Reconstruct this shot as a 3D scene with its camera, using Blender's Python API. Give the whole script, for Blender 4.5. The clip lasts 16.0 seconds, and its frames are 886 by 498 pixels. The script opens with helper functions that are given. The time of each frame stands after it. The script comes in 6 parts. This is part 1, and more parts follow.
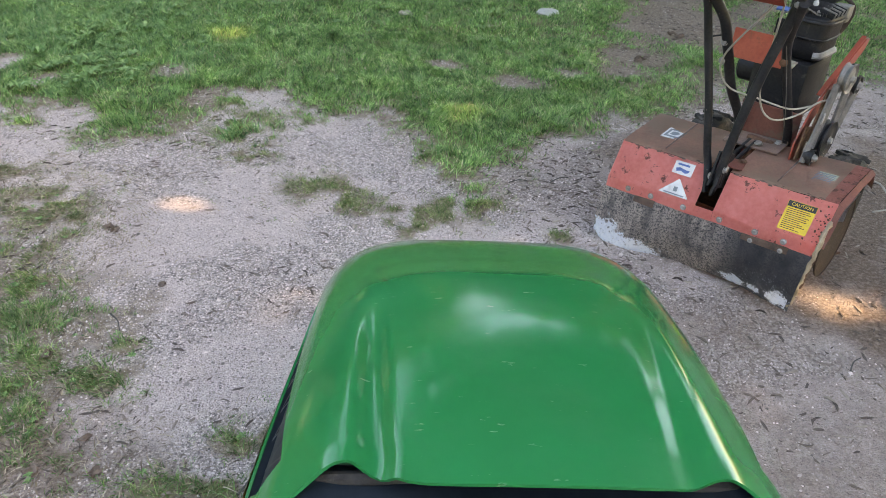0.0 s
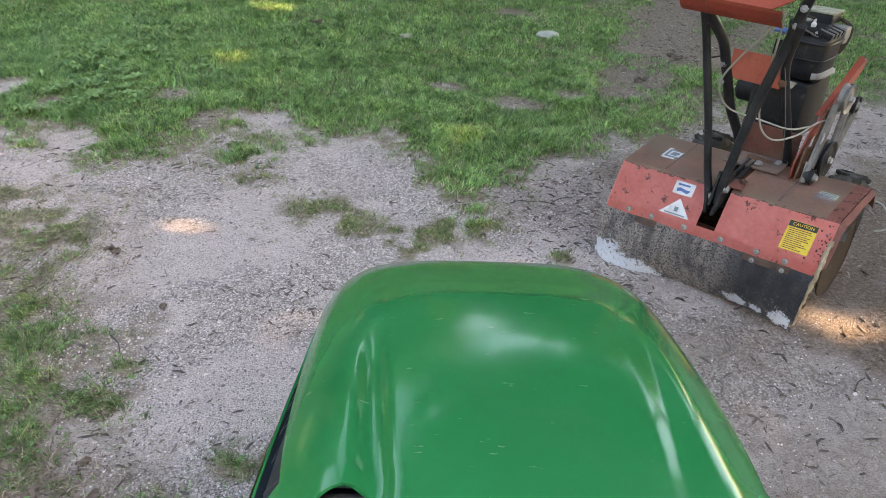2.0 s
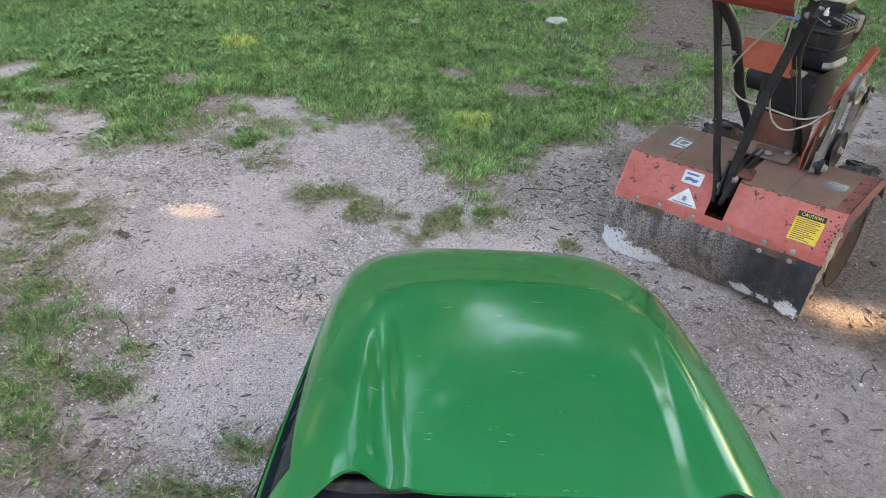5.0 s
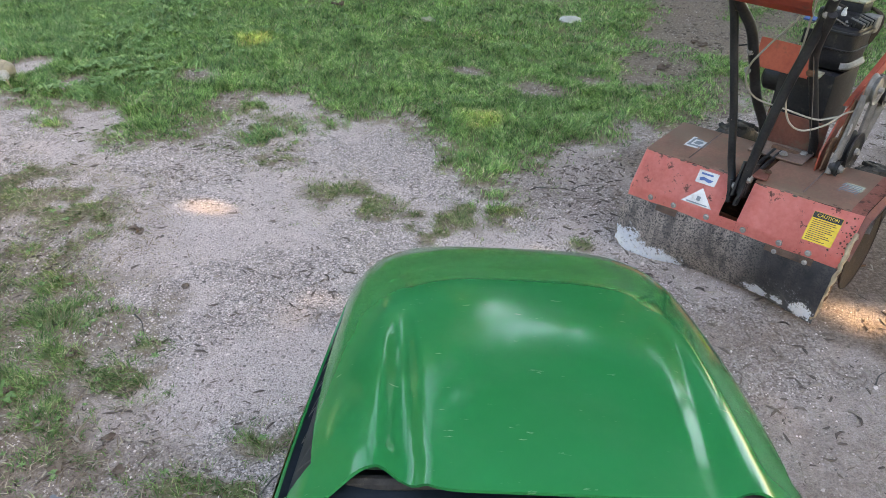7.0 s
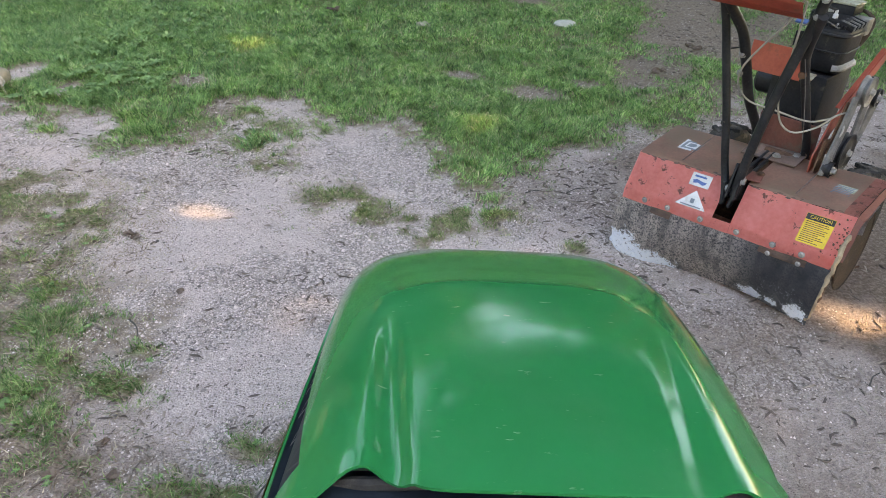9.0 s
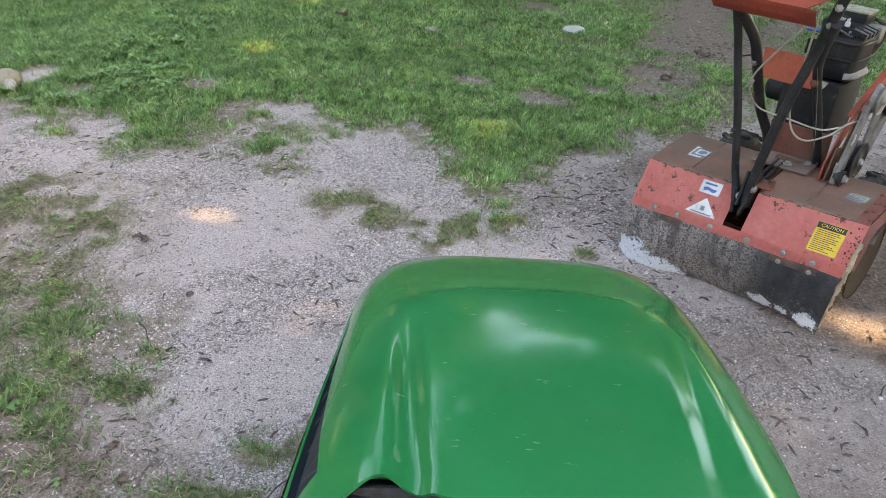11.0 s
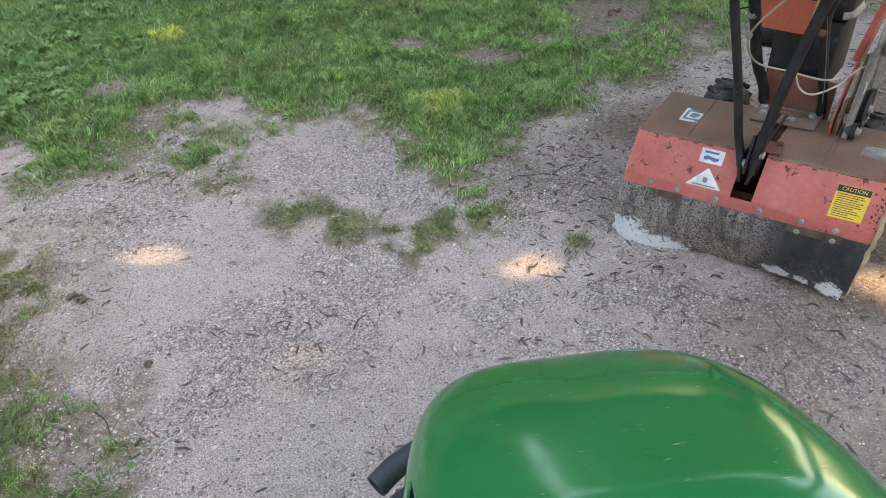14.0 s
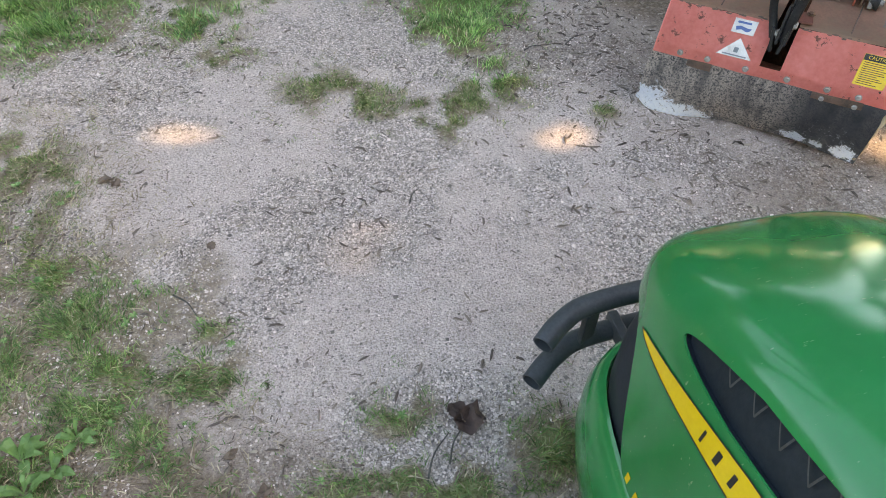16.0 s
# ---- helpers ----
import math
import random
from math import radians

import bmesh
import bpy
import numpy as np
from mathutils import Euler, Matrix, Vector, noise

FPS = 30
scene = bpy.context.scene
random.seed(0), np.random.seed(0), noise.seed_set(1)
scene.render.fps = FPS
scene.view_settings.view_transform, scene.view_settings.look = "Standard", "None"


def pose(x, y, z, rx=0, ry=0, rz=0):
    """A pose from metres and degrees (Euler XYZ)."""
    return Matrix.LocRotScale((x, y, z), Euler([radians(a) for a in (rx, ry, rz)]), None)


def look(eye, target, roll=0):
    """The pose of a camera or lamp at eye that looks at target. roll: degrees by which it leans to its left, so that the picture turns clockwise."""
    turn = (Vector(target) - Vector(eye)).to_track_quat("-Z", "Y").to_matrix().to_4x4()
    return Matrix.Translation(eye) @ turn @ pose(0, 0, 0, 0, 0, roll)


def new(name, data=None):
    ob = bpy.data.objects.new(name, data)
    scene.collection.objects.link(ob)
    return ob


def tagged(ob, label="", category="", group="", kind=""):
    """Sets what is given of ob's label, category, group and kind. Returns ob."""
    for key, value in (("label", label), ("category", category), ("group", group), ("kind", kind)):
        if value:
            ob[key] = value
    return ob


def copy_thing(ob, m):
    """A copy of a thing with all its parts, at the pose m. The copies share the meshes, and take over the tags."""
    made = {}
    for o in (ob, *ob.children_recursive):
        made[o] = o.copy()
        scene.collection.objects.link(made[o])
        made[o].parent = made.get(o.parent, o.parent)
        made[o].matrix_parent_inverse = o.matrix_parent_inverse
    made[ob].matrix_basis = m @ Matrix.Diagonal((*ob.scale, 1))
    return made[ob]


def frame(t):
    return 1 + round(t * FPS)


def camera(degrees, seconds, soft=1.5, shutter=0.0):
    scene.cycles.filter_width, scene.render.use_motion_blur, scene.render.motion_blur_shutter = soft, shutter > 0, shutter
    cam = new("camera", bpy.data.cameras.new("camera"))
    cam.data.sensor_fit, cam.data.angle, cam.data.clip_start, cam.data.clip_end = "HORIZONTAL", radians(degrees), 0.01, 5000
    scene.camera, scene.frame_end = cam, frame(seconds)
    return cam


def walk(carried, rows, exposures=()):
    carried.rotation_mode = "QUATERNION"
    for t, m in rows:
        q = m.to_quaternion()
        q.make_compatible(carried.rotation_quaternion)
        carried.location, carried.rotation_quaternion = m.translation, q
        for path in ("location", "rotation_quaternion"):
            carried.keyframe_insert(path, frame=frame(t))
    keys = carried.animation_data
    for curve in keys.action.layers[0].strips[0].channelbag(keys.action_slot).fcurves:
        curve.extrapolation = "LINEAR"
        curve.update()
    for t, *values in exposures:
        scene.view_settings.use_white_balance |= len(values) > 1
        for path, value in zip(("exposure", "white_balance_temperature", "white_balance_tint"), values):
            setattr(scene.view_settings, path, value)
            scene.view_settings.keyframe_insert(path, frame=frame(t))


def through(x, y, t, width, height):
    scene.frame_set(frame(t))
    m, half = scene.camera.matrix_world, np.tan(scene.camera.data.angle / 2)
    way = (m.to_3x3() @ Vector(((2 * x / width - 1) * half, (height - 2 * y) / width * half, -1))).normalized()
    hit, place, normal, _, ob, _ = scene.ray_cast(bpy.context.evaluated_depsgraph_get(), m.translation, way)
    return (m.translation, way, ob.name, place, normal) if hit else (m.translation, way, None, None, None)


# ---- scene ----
cam = camera(62.5, 16.0, 0.5)
PATH = [
    (0, (0.162, 0.229, 1.317), (0.051, 1.918, 0.251), 2.4),
    (0.5, (0.165, 0.225, 1.317), (0.051, 1.935, 0.285), 2.3),
    (1, (0.171, 0.229, 1.315), (0.053, 1.969, 0.336), 2.2),
    (1.5, (0.167, 0.23, 1.32), (0.048, 1.965, 0.332), 2.1),
    (2, (0.164, 0.23, 1.316), (0.044, 1.948, 0.299), 2.1),
    (2.5, (0.163, 0.234, 1.315), (0.039, 1.935, 0.269), 2.1),
    (3, (0.161, 0.231, 1.317), (0.031, 1.928, 0.267), 2.3),
    (3.5, (0.169, 0.229, 1.317), (0.04, 1.928, 0.269), 2.3),
    (4, (0.163, 0.227, 1.321), (0.036, 1.927, 0.274), 2.4),
    (6.5, (0.157, 0.229, 1.318), (0.004, 1.922, 0.263), 2.3),
    (7, (0.15, 0.225, 1.32), (-0.009, 1.917, 0.266), 2.4),
    (7.5, (0.151, 0.224, 1.322), (-0.009, 1.917, 0.269), 2.6),
    (8, (0.159, 0.227, 1.32), (0.002, 1.922, 0.271), 2.6),
    (8.5, (0.159, 0.227, 1.319), (0.005, 1.924, 0.272), 2.4),
    (9, (0.16, 0.222, 1.32), (0.006, 1.921, 0.276), 2.2),
    (11.5, (0.145, 0.223, 1.324), (-0.026, 1.931, 0.298), 2.5),
    (12, (0.152, 0.211, 1.339), (-0.022, 1.925, 0.323), 2.7),
    (12.5, (0.158, 0.203, 1.369), (-0.062, 1.902, 0.336), 2.4),
    (13, (0.135, 0.291, 1.373), (-0.121, 1.886, 0.195), 1.6),
    (13.5, (0.064, 0.459, 1.338), (-0.157, 2.06, 0.16), -1.0),
    (14, (-0.005, 0.568, 1.378), (-0.007, 2.18, 0.195), -2.8),
    (14.3, (-0.067, 0.515, 1.385), (0.105, 2.074, 0.144), -3.7),
    (14.4, (-0.105, 0.504, 1.389), (0.138, 2.003, 0.087), -3.2),
    (14.5, (-0.142, 0.496, 1.406), (0.137, 1.908, 0.017), -4.0),
    (15, (-0.219, 0.516, 1.442), (0.052, 1.85, -0.023), -6.7),
    (15.5, (-0.321, 0.542, 1.428), (-0.048, 1.877, -0.036), -5.7),
    (16, (-0.439, 0.568, 1.424), (-0.195, 1.923, -0.026), 2.2),
]
LIGHT = [(0, 3.02, 9250, 13.5), (0.6, 3.03, 9250, 13.7), (1.5, 2.90, 9200, 13.7), (2.5, 3.01, 9200, 13.7), (12, 3.02, 9200, 13.7), (13, 2.88, 9200, 14), (14, 2.93, 9600, 12.5), (14.6, 2.85, 9900, 9), (15.5, 3.02, 9900, 8.5), (16, 3.02, 9750, 10)]   # seconds, stops, kelvin, tint
walk(cam, [(t, look(eye, target, roll)) for t, eye, target, roll in PATH], LIGHT)

# ---- light ----
SUN = Vector((0.757, -0.217, 0.616)).normalized()
world = bpy.data.worlds.new("sky")
scene.world = world
world.use_nodes = True
wt = world.node_tree
sky = wt.nodes.new("ShaderNodeTexSky")
sky.sky_type = "NISHITA"
sky.sun_disc = False
sky.sun_elevation = math.asin(SUN.z)
sky.sun_rotation = math.atan2(SUN.x, SUN.y)
background = wt.nodes["Background"]
background.inputs["Strength"].default_value = 0.15
wt.links.new(sky.outputs[0], background.inputs["Color"])
sun = new("sun", bpy.data.lights.new("sun", "SUN"))
sun.data.energy, sun.data.angle, sun.data.color = 2.1, radians(0.53), (1.0, 0.78, 0.50)
sun.matrix_world = look(SUN * 30, (0, 0, 0))


# ---- materials ----
def material(name, rough=0.6, metal=0.0, coat=0.0):
    m = bpy.data.materials.new(name)
    m.use_nodes = True
    nt = m.node_tree
    b = nt.nodes["Principled BSDF"]
    b.inputs["Roughness"].default_value = rough
    b.inputs["Metallic"].default_value = metal
    b.inputs["Coat Weight"].default_value = coat
    return m, nt, b


def coords(nt, kind="Object"):
    return nt.nodes.new("ShaderNodeTexCoord").outputs[kind]


def cloud(nt, co, scale, detail=4.0, rough=0.6):
    n = nt.nodes.new("ShaderNodeTexNoise")
    n.inputs["Scale"].default_value, n.inputs["Detail"].default_value, n.inputs["Roughness"].default_value = scale, detail, rough
    nt.links.new(co, n.inputs["Vector"])
    return n.outputs["Fac"]


def ramp(nt, fac, *stops):
    r = nt.nodes.new("ShaderNodeValToRGB")
    e = r.color_ramp.elements
    while len(e) < len(stops):
        e.new(0.5)
    for k, (p, c) in zip(e, stops):
        k.position = p
        k.color = (*c, 1) if isinstance(c, tuple) else (c, c, c, 1)
    nt.links.new(fac, r.inputs["Fac"])
    return r.outputs["Color"]


def mixed(nt, fac, a, b, mode="MIX"):
    n = nt.nodes.new("ShaderNodeMix")
    n.data_type, n.blend_type = "RGBA", mode
    for key, v in ((0, fac), (6, a), (7, b)):
        if isinstance(v, (int, float)):
            n.inputs[key].default_value = v if key == 0 else (v, v, v, 1)
        elif isinstance(v, tuple):
            n.inputs[key].default_value = (*v, 1)
        else:
            nt.links.new(v, n.inputs[key])
    return n.outputs[2]


def relief(nt, b, height, strength, distance=0.002):
    n = nt.nodes.new("ShaderNodeBump")
    n.inputs["Strength"].default_value, n.inputs["Distance"].default_value = strength, distance
    nt.links.new(height, n.inputs["Height"])
    nt.links.new(n.outputs[0], b.inputs["Normal"])


def worn(name, base, dark, light, scale=18.0, rough=0.55, metal=0.0, bump=0.3, coat=0.0, dirt=None, dirt_at=(0.55, 0.68), dirt_scale=9.0):
    """A surface of one colour that varies at two scales, with bump and patches of dirt or wear."""
    m, nt, b = material(name, rough, metal, coat)
    co = coords(nt)
    big = cloud(nt, co, scale, 5)
    fine = cloud(nt, co, scale * 11, 3)
    c = ramp(nt, big, (0.3, dark), (0.5, base), (0.72, light))
    c = mixed(nt, 0.35, c, ramp(nt, fine, (0.3, dark), (0.7, light)))
    if dirt:
        mask = ramp(nt, cloud(nt, co, dirt_scale, 8, 0.7), (dirt_at[0], 0.0), (dirt_at[1], 1.0))
        c = mixed(nt, mask, c, dirt)
    nt.links.new(c, b.inputs["Base Color"])
    nt.links.new(ramp(nt, big, (0.2, max(0.0, rough - 0.12)), (0.8, min(1.0, rough + 0.12))), b.inputs["Roughness"])
    relief(nt, b, fine, bump)
    return m


def by_island(name, *stops, rough=0.7, through=0.0, patches=0.0):
    """Small loose pieces of one mesh, each with a shade of its own."""
    m, nt, b = material(name, rough)
    g = nt.nodes.new("ShaderNodeNewGeometry").outputs["Random Per Island"]
    c = ramp(nt, g, *stops)
    fine = cloud(nt, coords(nt), 60, 2)
    c = mixed(nt, 0.3, c, mixed(nt, 1.0, c, ramp(nt, fine, (0.3, 0.5), (0.7, 1.4)), "MULTIPLY"))
    if patches:
        wide = ramp(nt, cloud(nt, coords(nt), 3.2, 5, 0.65), (0.32, (0.62, 0.66, 0.60)), (0.5, (1.0, 1.0, 1.0)), (0.70, (1.42, 1.28, 1.18)))
        c = mixed(nt, patches, c, mixed(nt, 1.0, c, wide, "MULTIPLY"))
        # Clump-sized dark and bright tones paint in the shadows between tufts.
        clump_shade = ramp(nt, cloud(nt, coords(nt), 22, 3, 0.6), (0.34, (0.48, 0.52, 0.46)), (0.5, (1.0, 1.0, 1.0)), (0.66, (1.55, 1.45, 1.45)))
        c = mixed(nt, patches, c, mixed(nt, 1.0, c, clump_shade, "MULTIPLY"))
    nt.links.new(c, b.inputs["Base Color"])
    if through:
        t = nt.nodes.new("ShaderNodeBsdfTranslucent")
        nt.links.new(c, t.inputs["Color"])
        mx = nt.nodes.new("ShaderNodeMixShader")
        mx.inputs[0].default_value = through
        nt.links.new(b.outputs[0], mx.inputs[1])
        nt.links.new(t.outputs[0], mx.inputs[2])
        nt.links.new(mx.outputs[0], nt.nodes["Material Output"].inputs["Surface"])
    return m


def ground_material():
    m, nt, b = material("gravel_and_soil", 0.95)
    b.inputs["Specular IOR Level"].default_value = 0.25
    co = coords(nt)

    def layer(name):
        a = nt.nodes.new("ShaderNodeAttribute")
        a.attribute_name = name
        return a.outputs["Fac"]

    def ragged(fac, scale, spread, lo, hi):
        """A soft mask broken up into crumbs."""
        n = nt.nodes.new("ShaderNodeMath")
        n.operation = "MULTIPLY_ADD"
        n.inputs[1].default_value = spread
        nt.links.new(cloud(nt, co, scale, 6, 0.75), n.inputs[0])
        nt.links.new(fac, n.inputs[2])
        return ramp(nt, n.outputs[0], (lo, 0.0), (hi, 1.0))
    v = nt.nodes.new("ShaderNodeTexVoronoi")
    v.inputs["Scale"].default_value = 190
    nt.links.new(co, v.inputs["Vector"])
    stones = ramp(nt, v.outputs["Color"], (0.10, (0.12, 0.100, 0.095)), (0.5, (0.495, 0.415, 0.385)), (0.88, (0.92, 0.79, 0.745)))
    v2 = nt.nodes.new("ShaderNodeTexVoronoi")
    v2.inputs["Scale"].default_value = 78
    nt.links.new(co, v2.inputs["Vector"])
    # Cell edges are darkened in the colour for the shadow between stones.
    gaps = ramp(nt, v.outputs["Distance"], (0.25, 1.1), (0.85, 0.62))
    stones = mixed(nt, 1.0, stones, gaps, "MULTIPLY")
    dust = ramp(nt, cloud(nt, co, 190, 4, 0.85), (0.38, (0.31, 0.248, 0.222)), (0.5, (0.63, 0.52, 0.49)), (0.62, (0.89, 0.755, 0.715)))
    patch = ragged(layer("dust"), 26, 1.0, 0.65, 1.7)
    c = mixed(nt, patch, stones, dust)
    c = mixed(nt, 0.25, c, ramp(nt, cloud(nt, co, 9, 8, 0.75), (0.34, (0.20, 0.165, 0.15)), (0.6, (0.58, 0.50, 0.46))))
    chips = mixed(nt, 1.0, ramp(nt, v2.outputs["Distance"], (0.30, 1.0), (0.42, 0.0)), ramp(nt, patch, (0.2, 0.8), (0.8, 0.12)), "MULTIPLY")
    c = mixed(nt, chips, c, ramp(nt, v2.outputs["Color"], (0.25, (0.13, 0.115, 0.115)), (0.5, (0.42, 0.36, 0.35)), (0.72, (0.74, 0.65, 0.63))))
    soil = ramp(nt, cloud(nt, co, 60, 7, 0.8), (0.34, (0.13, 0.098, 0.072)), (0.5, (0.28, 0.218, 0.168)), (0.68, (0.50, 0.41, 0.34)))
    c = mixed(nt, ragged(layer("cover"), 30, 0.9, 0.58, 0.95), c, soil)
    c = mixed(nt, layer("turf"), c, ramp(nt, cloud(nt, co, 5, 8, 0.75), (0.3, (0.07, 0.125, 0.028)), (0.7, (0.20, 0.29, 0.075))))
    earth = ramp(nt, cloud(nt, co, 70, 7, 0.8), (0.32, (0.09, 0.064, 0.050)), (0.5, (0.23, 0.170, 0.135)), (0.68, (0.43, 0.335, 0.278)))
    c = mixed(nt, ragged(layer("mud"), 12, 0.6, 0.42, 1.15), c, earth)
    nt.links.new(c, b.inputs["Base Color"])
    h = mixed(nt, 0.5, v.outputs["Distance"], cloud(nt, co, 110, 6, 0.75))
    relief(nt, b, h, 1.0, 0.012)
    return m


def tractor_paint():
    m, nt, b = material("green_paint", 0.25, 0.0, 0.06)
    b.inputs["Coat Roughness"].default_value = 0.08
    b.inputs["Specular IOR Level"].default_value = 0.46
    co = coords(nt)
    c = ramp(nt, cloud(nt, co, 6, 4), (0.3, (0.0012, 0.176, 0.049)), (0.7, (0.0016, 0.210, 0.064)))
    dust = ramp(nt, cloud(nt, co, 14, 9, 0.75), (0.48, 0.0), (0.80, 0.12))
    c = mixed(nt, dust, c, (0.10, 0.24, 0.12))
    # Pale mottling: smudges, and hazy sky reflection put into the colour.
    smudge_haze = ramp(nt, cloud(nt, co, 3.6, 5, 0.55), (0.46, 0.0), (0.68, 0.13))
    c = mixed(nt, smudge_haze, c, (0.10, 0.27, 0.16))
    # Darker green patches paint in the reflection of dark trees.
    shade = ramp(nt, cloud(nt, co, 2.3, 3, 0.5), (0.35, 0.22), (0.6, 0.0))
    c = mixed(nt, shade, c, (0.0008, 0.13, 0.042))
    for turn, at in ((0.5, 0.705), (-0.45, 0.715), (1.2, 0.72)):
        stretched = nt.nodes.new("ShaderNodeMapping")
        stretched.inputs["Location"].default_value = (turn * 7, 3.1, turn)
        stretched.inputs["Scale"].default_value = (34, 130, 60)
        stretched.inputs["Rotation"].default_value = (0, 0, turn)
        nt.links.new(co, stretched.inputs["Vector"])
        scuff = ramp(nt, cloud(nt, stretched.outputs[0], 1.0, 4, 0.6), (at - 0.02, 0.0), (at + 0.04, 0.6))
        c = mixed(nt, scuff, c, (0.20, 0.36, 0.20))
    nt.links.new(c, b.inputs["Base Color"])
    nt.links.new(ramp(nt, cloud(nt, co, 22, 7, 0.7), (0.3, 0.07), (0.75, 0.19)), b.inputs["Roughness"])
    relief(nt, b, cloud(nt, co, 9, 2), 0.06, 0.004)
    return m


def flap_material():
    """Black rubber, rubbed grey with grit, bare and whitish along the lower corners."""
    m, nt, b = material("worn_black_rubber", 0.48)
    co = coords(nt)
    c = ramp(nt, cloud(nt, co, 8, 6, 0.7), (0.35, (0.036, 0.039, 0.050)), (0.6, (0.080, 0.083, 0.098)), (0.8, (0.25, 0.24, 0.245)))
    sep = nt.nodes.new("ShaderNodeSeparateXYZ")
    nt.links.new(co, sep.inputs[0])
    streak = nt.nodes.new("ShaderNodeMapping")
    streak.inputs["Scale"].default_value = (26, 26, 3.5)
    nt.links.new(co, streak.inputs["Vector"])
    grit = mixed(nt, 1.0, ramp(nt, cloud(nt, co, 170, 5, 0.85), (0.44, 0.0), (0.52, 1.0)), ramp(nt, cloud(nt, streak.outputs[0], 1.0, 4, 0.6), (0.36, 0.25), (0.56, 1.0)), "MULTIPLY")
    middle = ramp(nt, sep.outputs[0], (0.04, 0.95), (0.14, 0.10))
    c = mixed(nt, mixed(nt, 1.0, grit, middle, "MULTIPLY"), c, (0.54, 0.47, 0.44))
    for cx, cz, rx, rz in ((-0.305, 0.038, 0.07, 0.062), (-0.22, 0.016, 0.12, 0.040), (0.135, 0.044, 0.048, 0.024), (0.205, 0.046, 0.024, 0.016), (0.288, 0.056, 0.040, 0.034)):
        mp = nt.nodes.new("ShaderNodeMapping")
        mp.inputs["Location"].default_value = (-cx / rx, 0, -cz / rz)
        mp.inputs["Scale"].default_value = (1 / rx, 0, 1 / rz)
        nt.links.new(co, mp.inputs["Vector"])
        ln = nt.nodes.new("ShaderNodeVectorMath")
        ln.operation = "LENGTH"
        nt.links.new(mp.outputs[0], ln.inputs[0])
        ad = nt.nodes.new("ShaderNodeMath")
        ad.operation = "MULTIPLY_ADD"
        ad.inputs[1].default_value = 3.4
        nt.links.new(cloud(nt, co, 38, 9, 0.8), ad.inputs[0])
        nt.links.new(ln.outputs["Value"], ad.inputs[2])
        mul = nt.nodes.new("ShaderNodeMath")
        mul.operation = "MULTIPLY"
        mul.inputs[1].default_value = 0.38
        nt.links.new(ad.outputs[0], mul.inputs[0])
        spot = mixed(nt, 1.0, ramp(nt, mul.outputs[0], (0.93, 1.0), (0.97, 0.0)), ramp(nt, cloud(nt, co, 85, 5, 0.75), (0.37, 0.0), (0.41, 1.0)), "MULTIPLY")
        c = mixed(nt, spot, c, ramp(nt, cloud(nt, co, 120, 3), (0.3, (0.74, 0.80, 0.92)), (0.7, (0.90, 0.94, 1.0))))
    lowright = mixed(nt, 1.0, ramp(nt, sep.outputs[0], (0.10, 0.0), (0.22, 1.0)), ramp(nt, sep.outputs[2], (0.07, 1.0), (0.15, 0.0)), "MULTIPLY")
    fleck = ramp(nt, cloud(nt, co, 95, 5, 0.8), (0.60, 0.0), (0.63, 1.0))
    c = mixed(nt, mixed(nt, 1.0, lowright, fleck, "MULTIPLY"), c, (0.62, 0.66, 0.74))
    nt.links.new(c, b.inputs["Base Color"])
    relief(nt, b, cloud(nt, co, 120, 4), 0.4)
    return m


M_GROUND = ground_material()
M_PEBBLE = by_island("gravel_stone", (0.0, (0.14, 0.12, 0.112)), (0.3, (0.345, 0.285, 0.258)), (0.75, (0.57, 0.475, 0.432)), (1.0, (0.84, 0.73, 0.69)), rough=0.85)
M_GRASS = by_island("grass_blade", (0.0, (0.036, 0.092, 0.030)), (0.35, (0.140, 0.31, 0.092)), (0.78, (0.31, 0.56, 0.185)), (0.92, (0.41, 0.52, 0.24)), (1.0, (0.56, 0.51, 0.34)), rough=0.5, through=0.3, patches=0.9)
M_DRYGRASS = by_island("dry_grass_blade", (0.0, (0.075, 0.125, 0.04)), (0.4, (0.15, 0.235, 0.075)), (0.68, (0.25, 0.33, 0.125)), (1.0, (0.48, 0.42, 0.27)), rough=0.6, through=0.25, patches=0.8)
M_TUFT = by_island("tuft_blade", (0.0, (0.055, 0.12, 0.036)), (0.4, (0.125, 0.24, 0.072)), (0.75, (0.225, 0.37, 0.125)), (1.0, (0.45, 0.41, 0.26)), rough=0.55, through=0.25, patches=0.8)
M_COARSE = by_island("coarse_grass_blade", (0.0, (0.050, 0.13, 0.048)), (0.5, (0.17, 0.35, 0.125)), (0.85, (0.31, 0.54, 0.21)), (1.0, (0.46, 0.52, 0.27)), rough=0.45, through=0.3, patches=0.6)
M_THATCH = by_island("dead_straw", (0.0, (0.15, 0.11, 0.075)), (0.5, (0.32, 0.25, 0.175)), (1.0, (0.56, 0.47, 0.35)), rough=0.8)
M_WEED = by_island("weed_leaf", (0.0, (0.095, 0.195, 0.062)), (0.6, (0.18, 0.33, 0.112)), (1.0, (0.31, 0.47, 0.19)), rough=0.45, through=0.3)
M_LITTER = by_island("dead_leaf_and_bark", (0.0, (0.10, 0.078, 0.067)), (0.3, (0.16, 0.124, 0.105)), (0.6, (0.22, 0.172, 0.145)), (0.85, (0.33, 0.265, 0.22)), (1.0, (0.46, 0.39, 0.32)), rough=0.9)
M_LEAF = by_island("tree_leaf", (0.0, (0.04, 0.10, 0.015)), (1.0, (0.10, 0.17, 0.03)), rough=0.5, through=0.3)
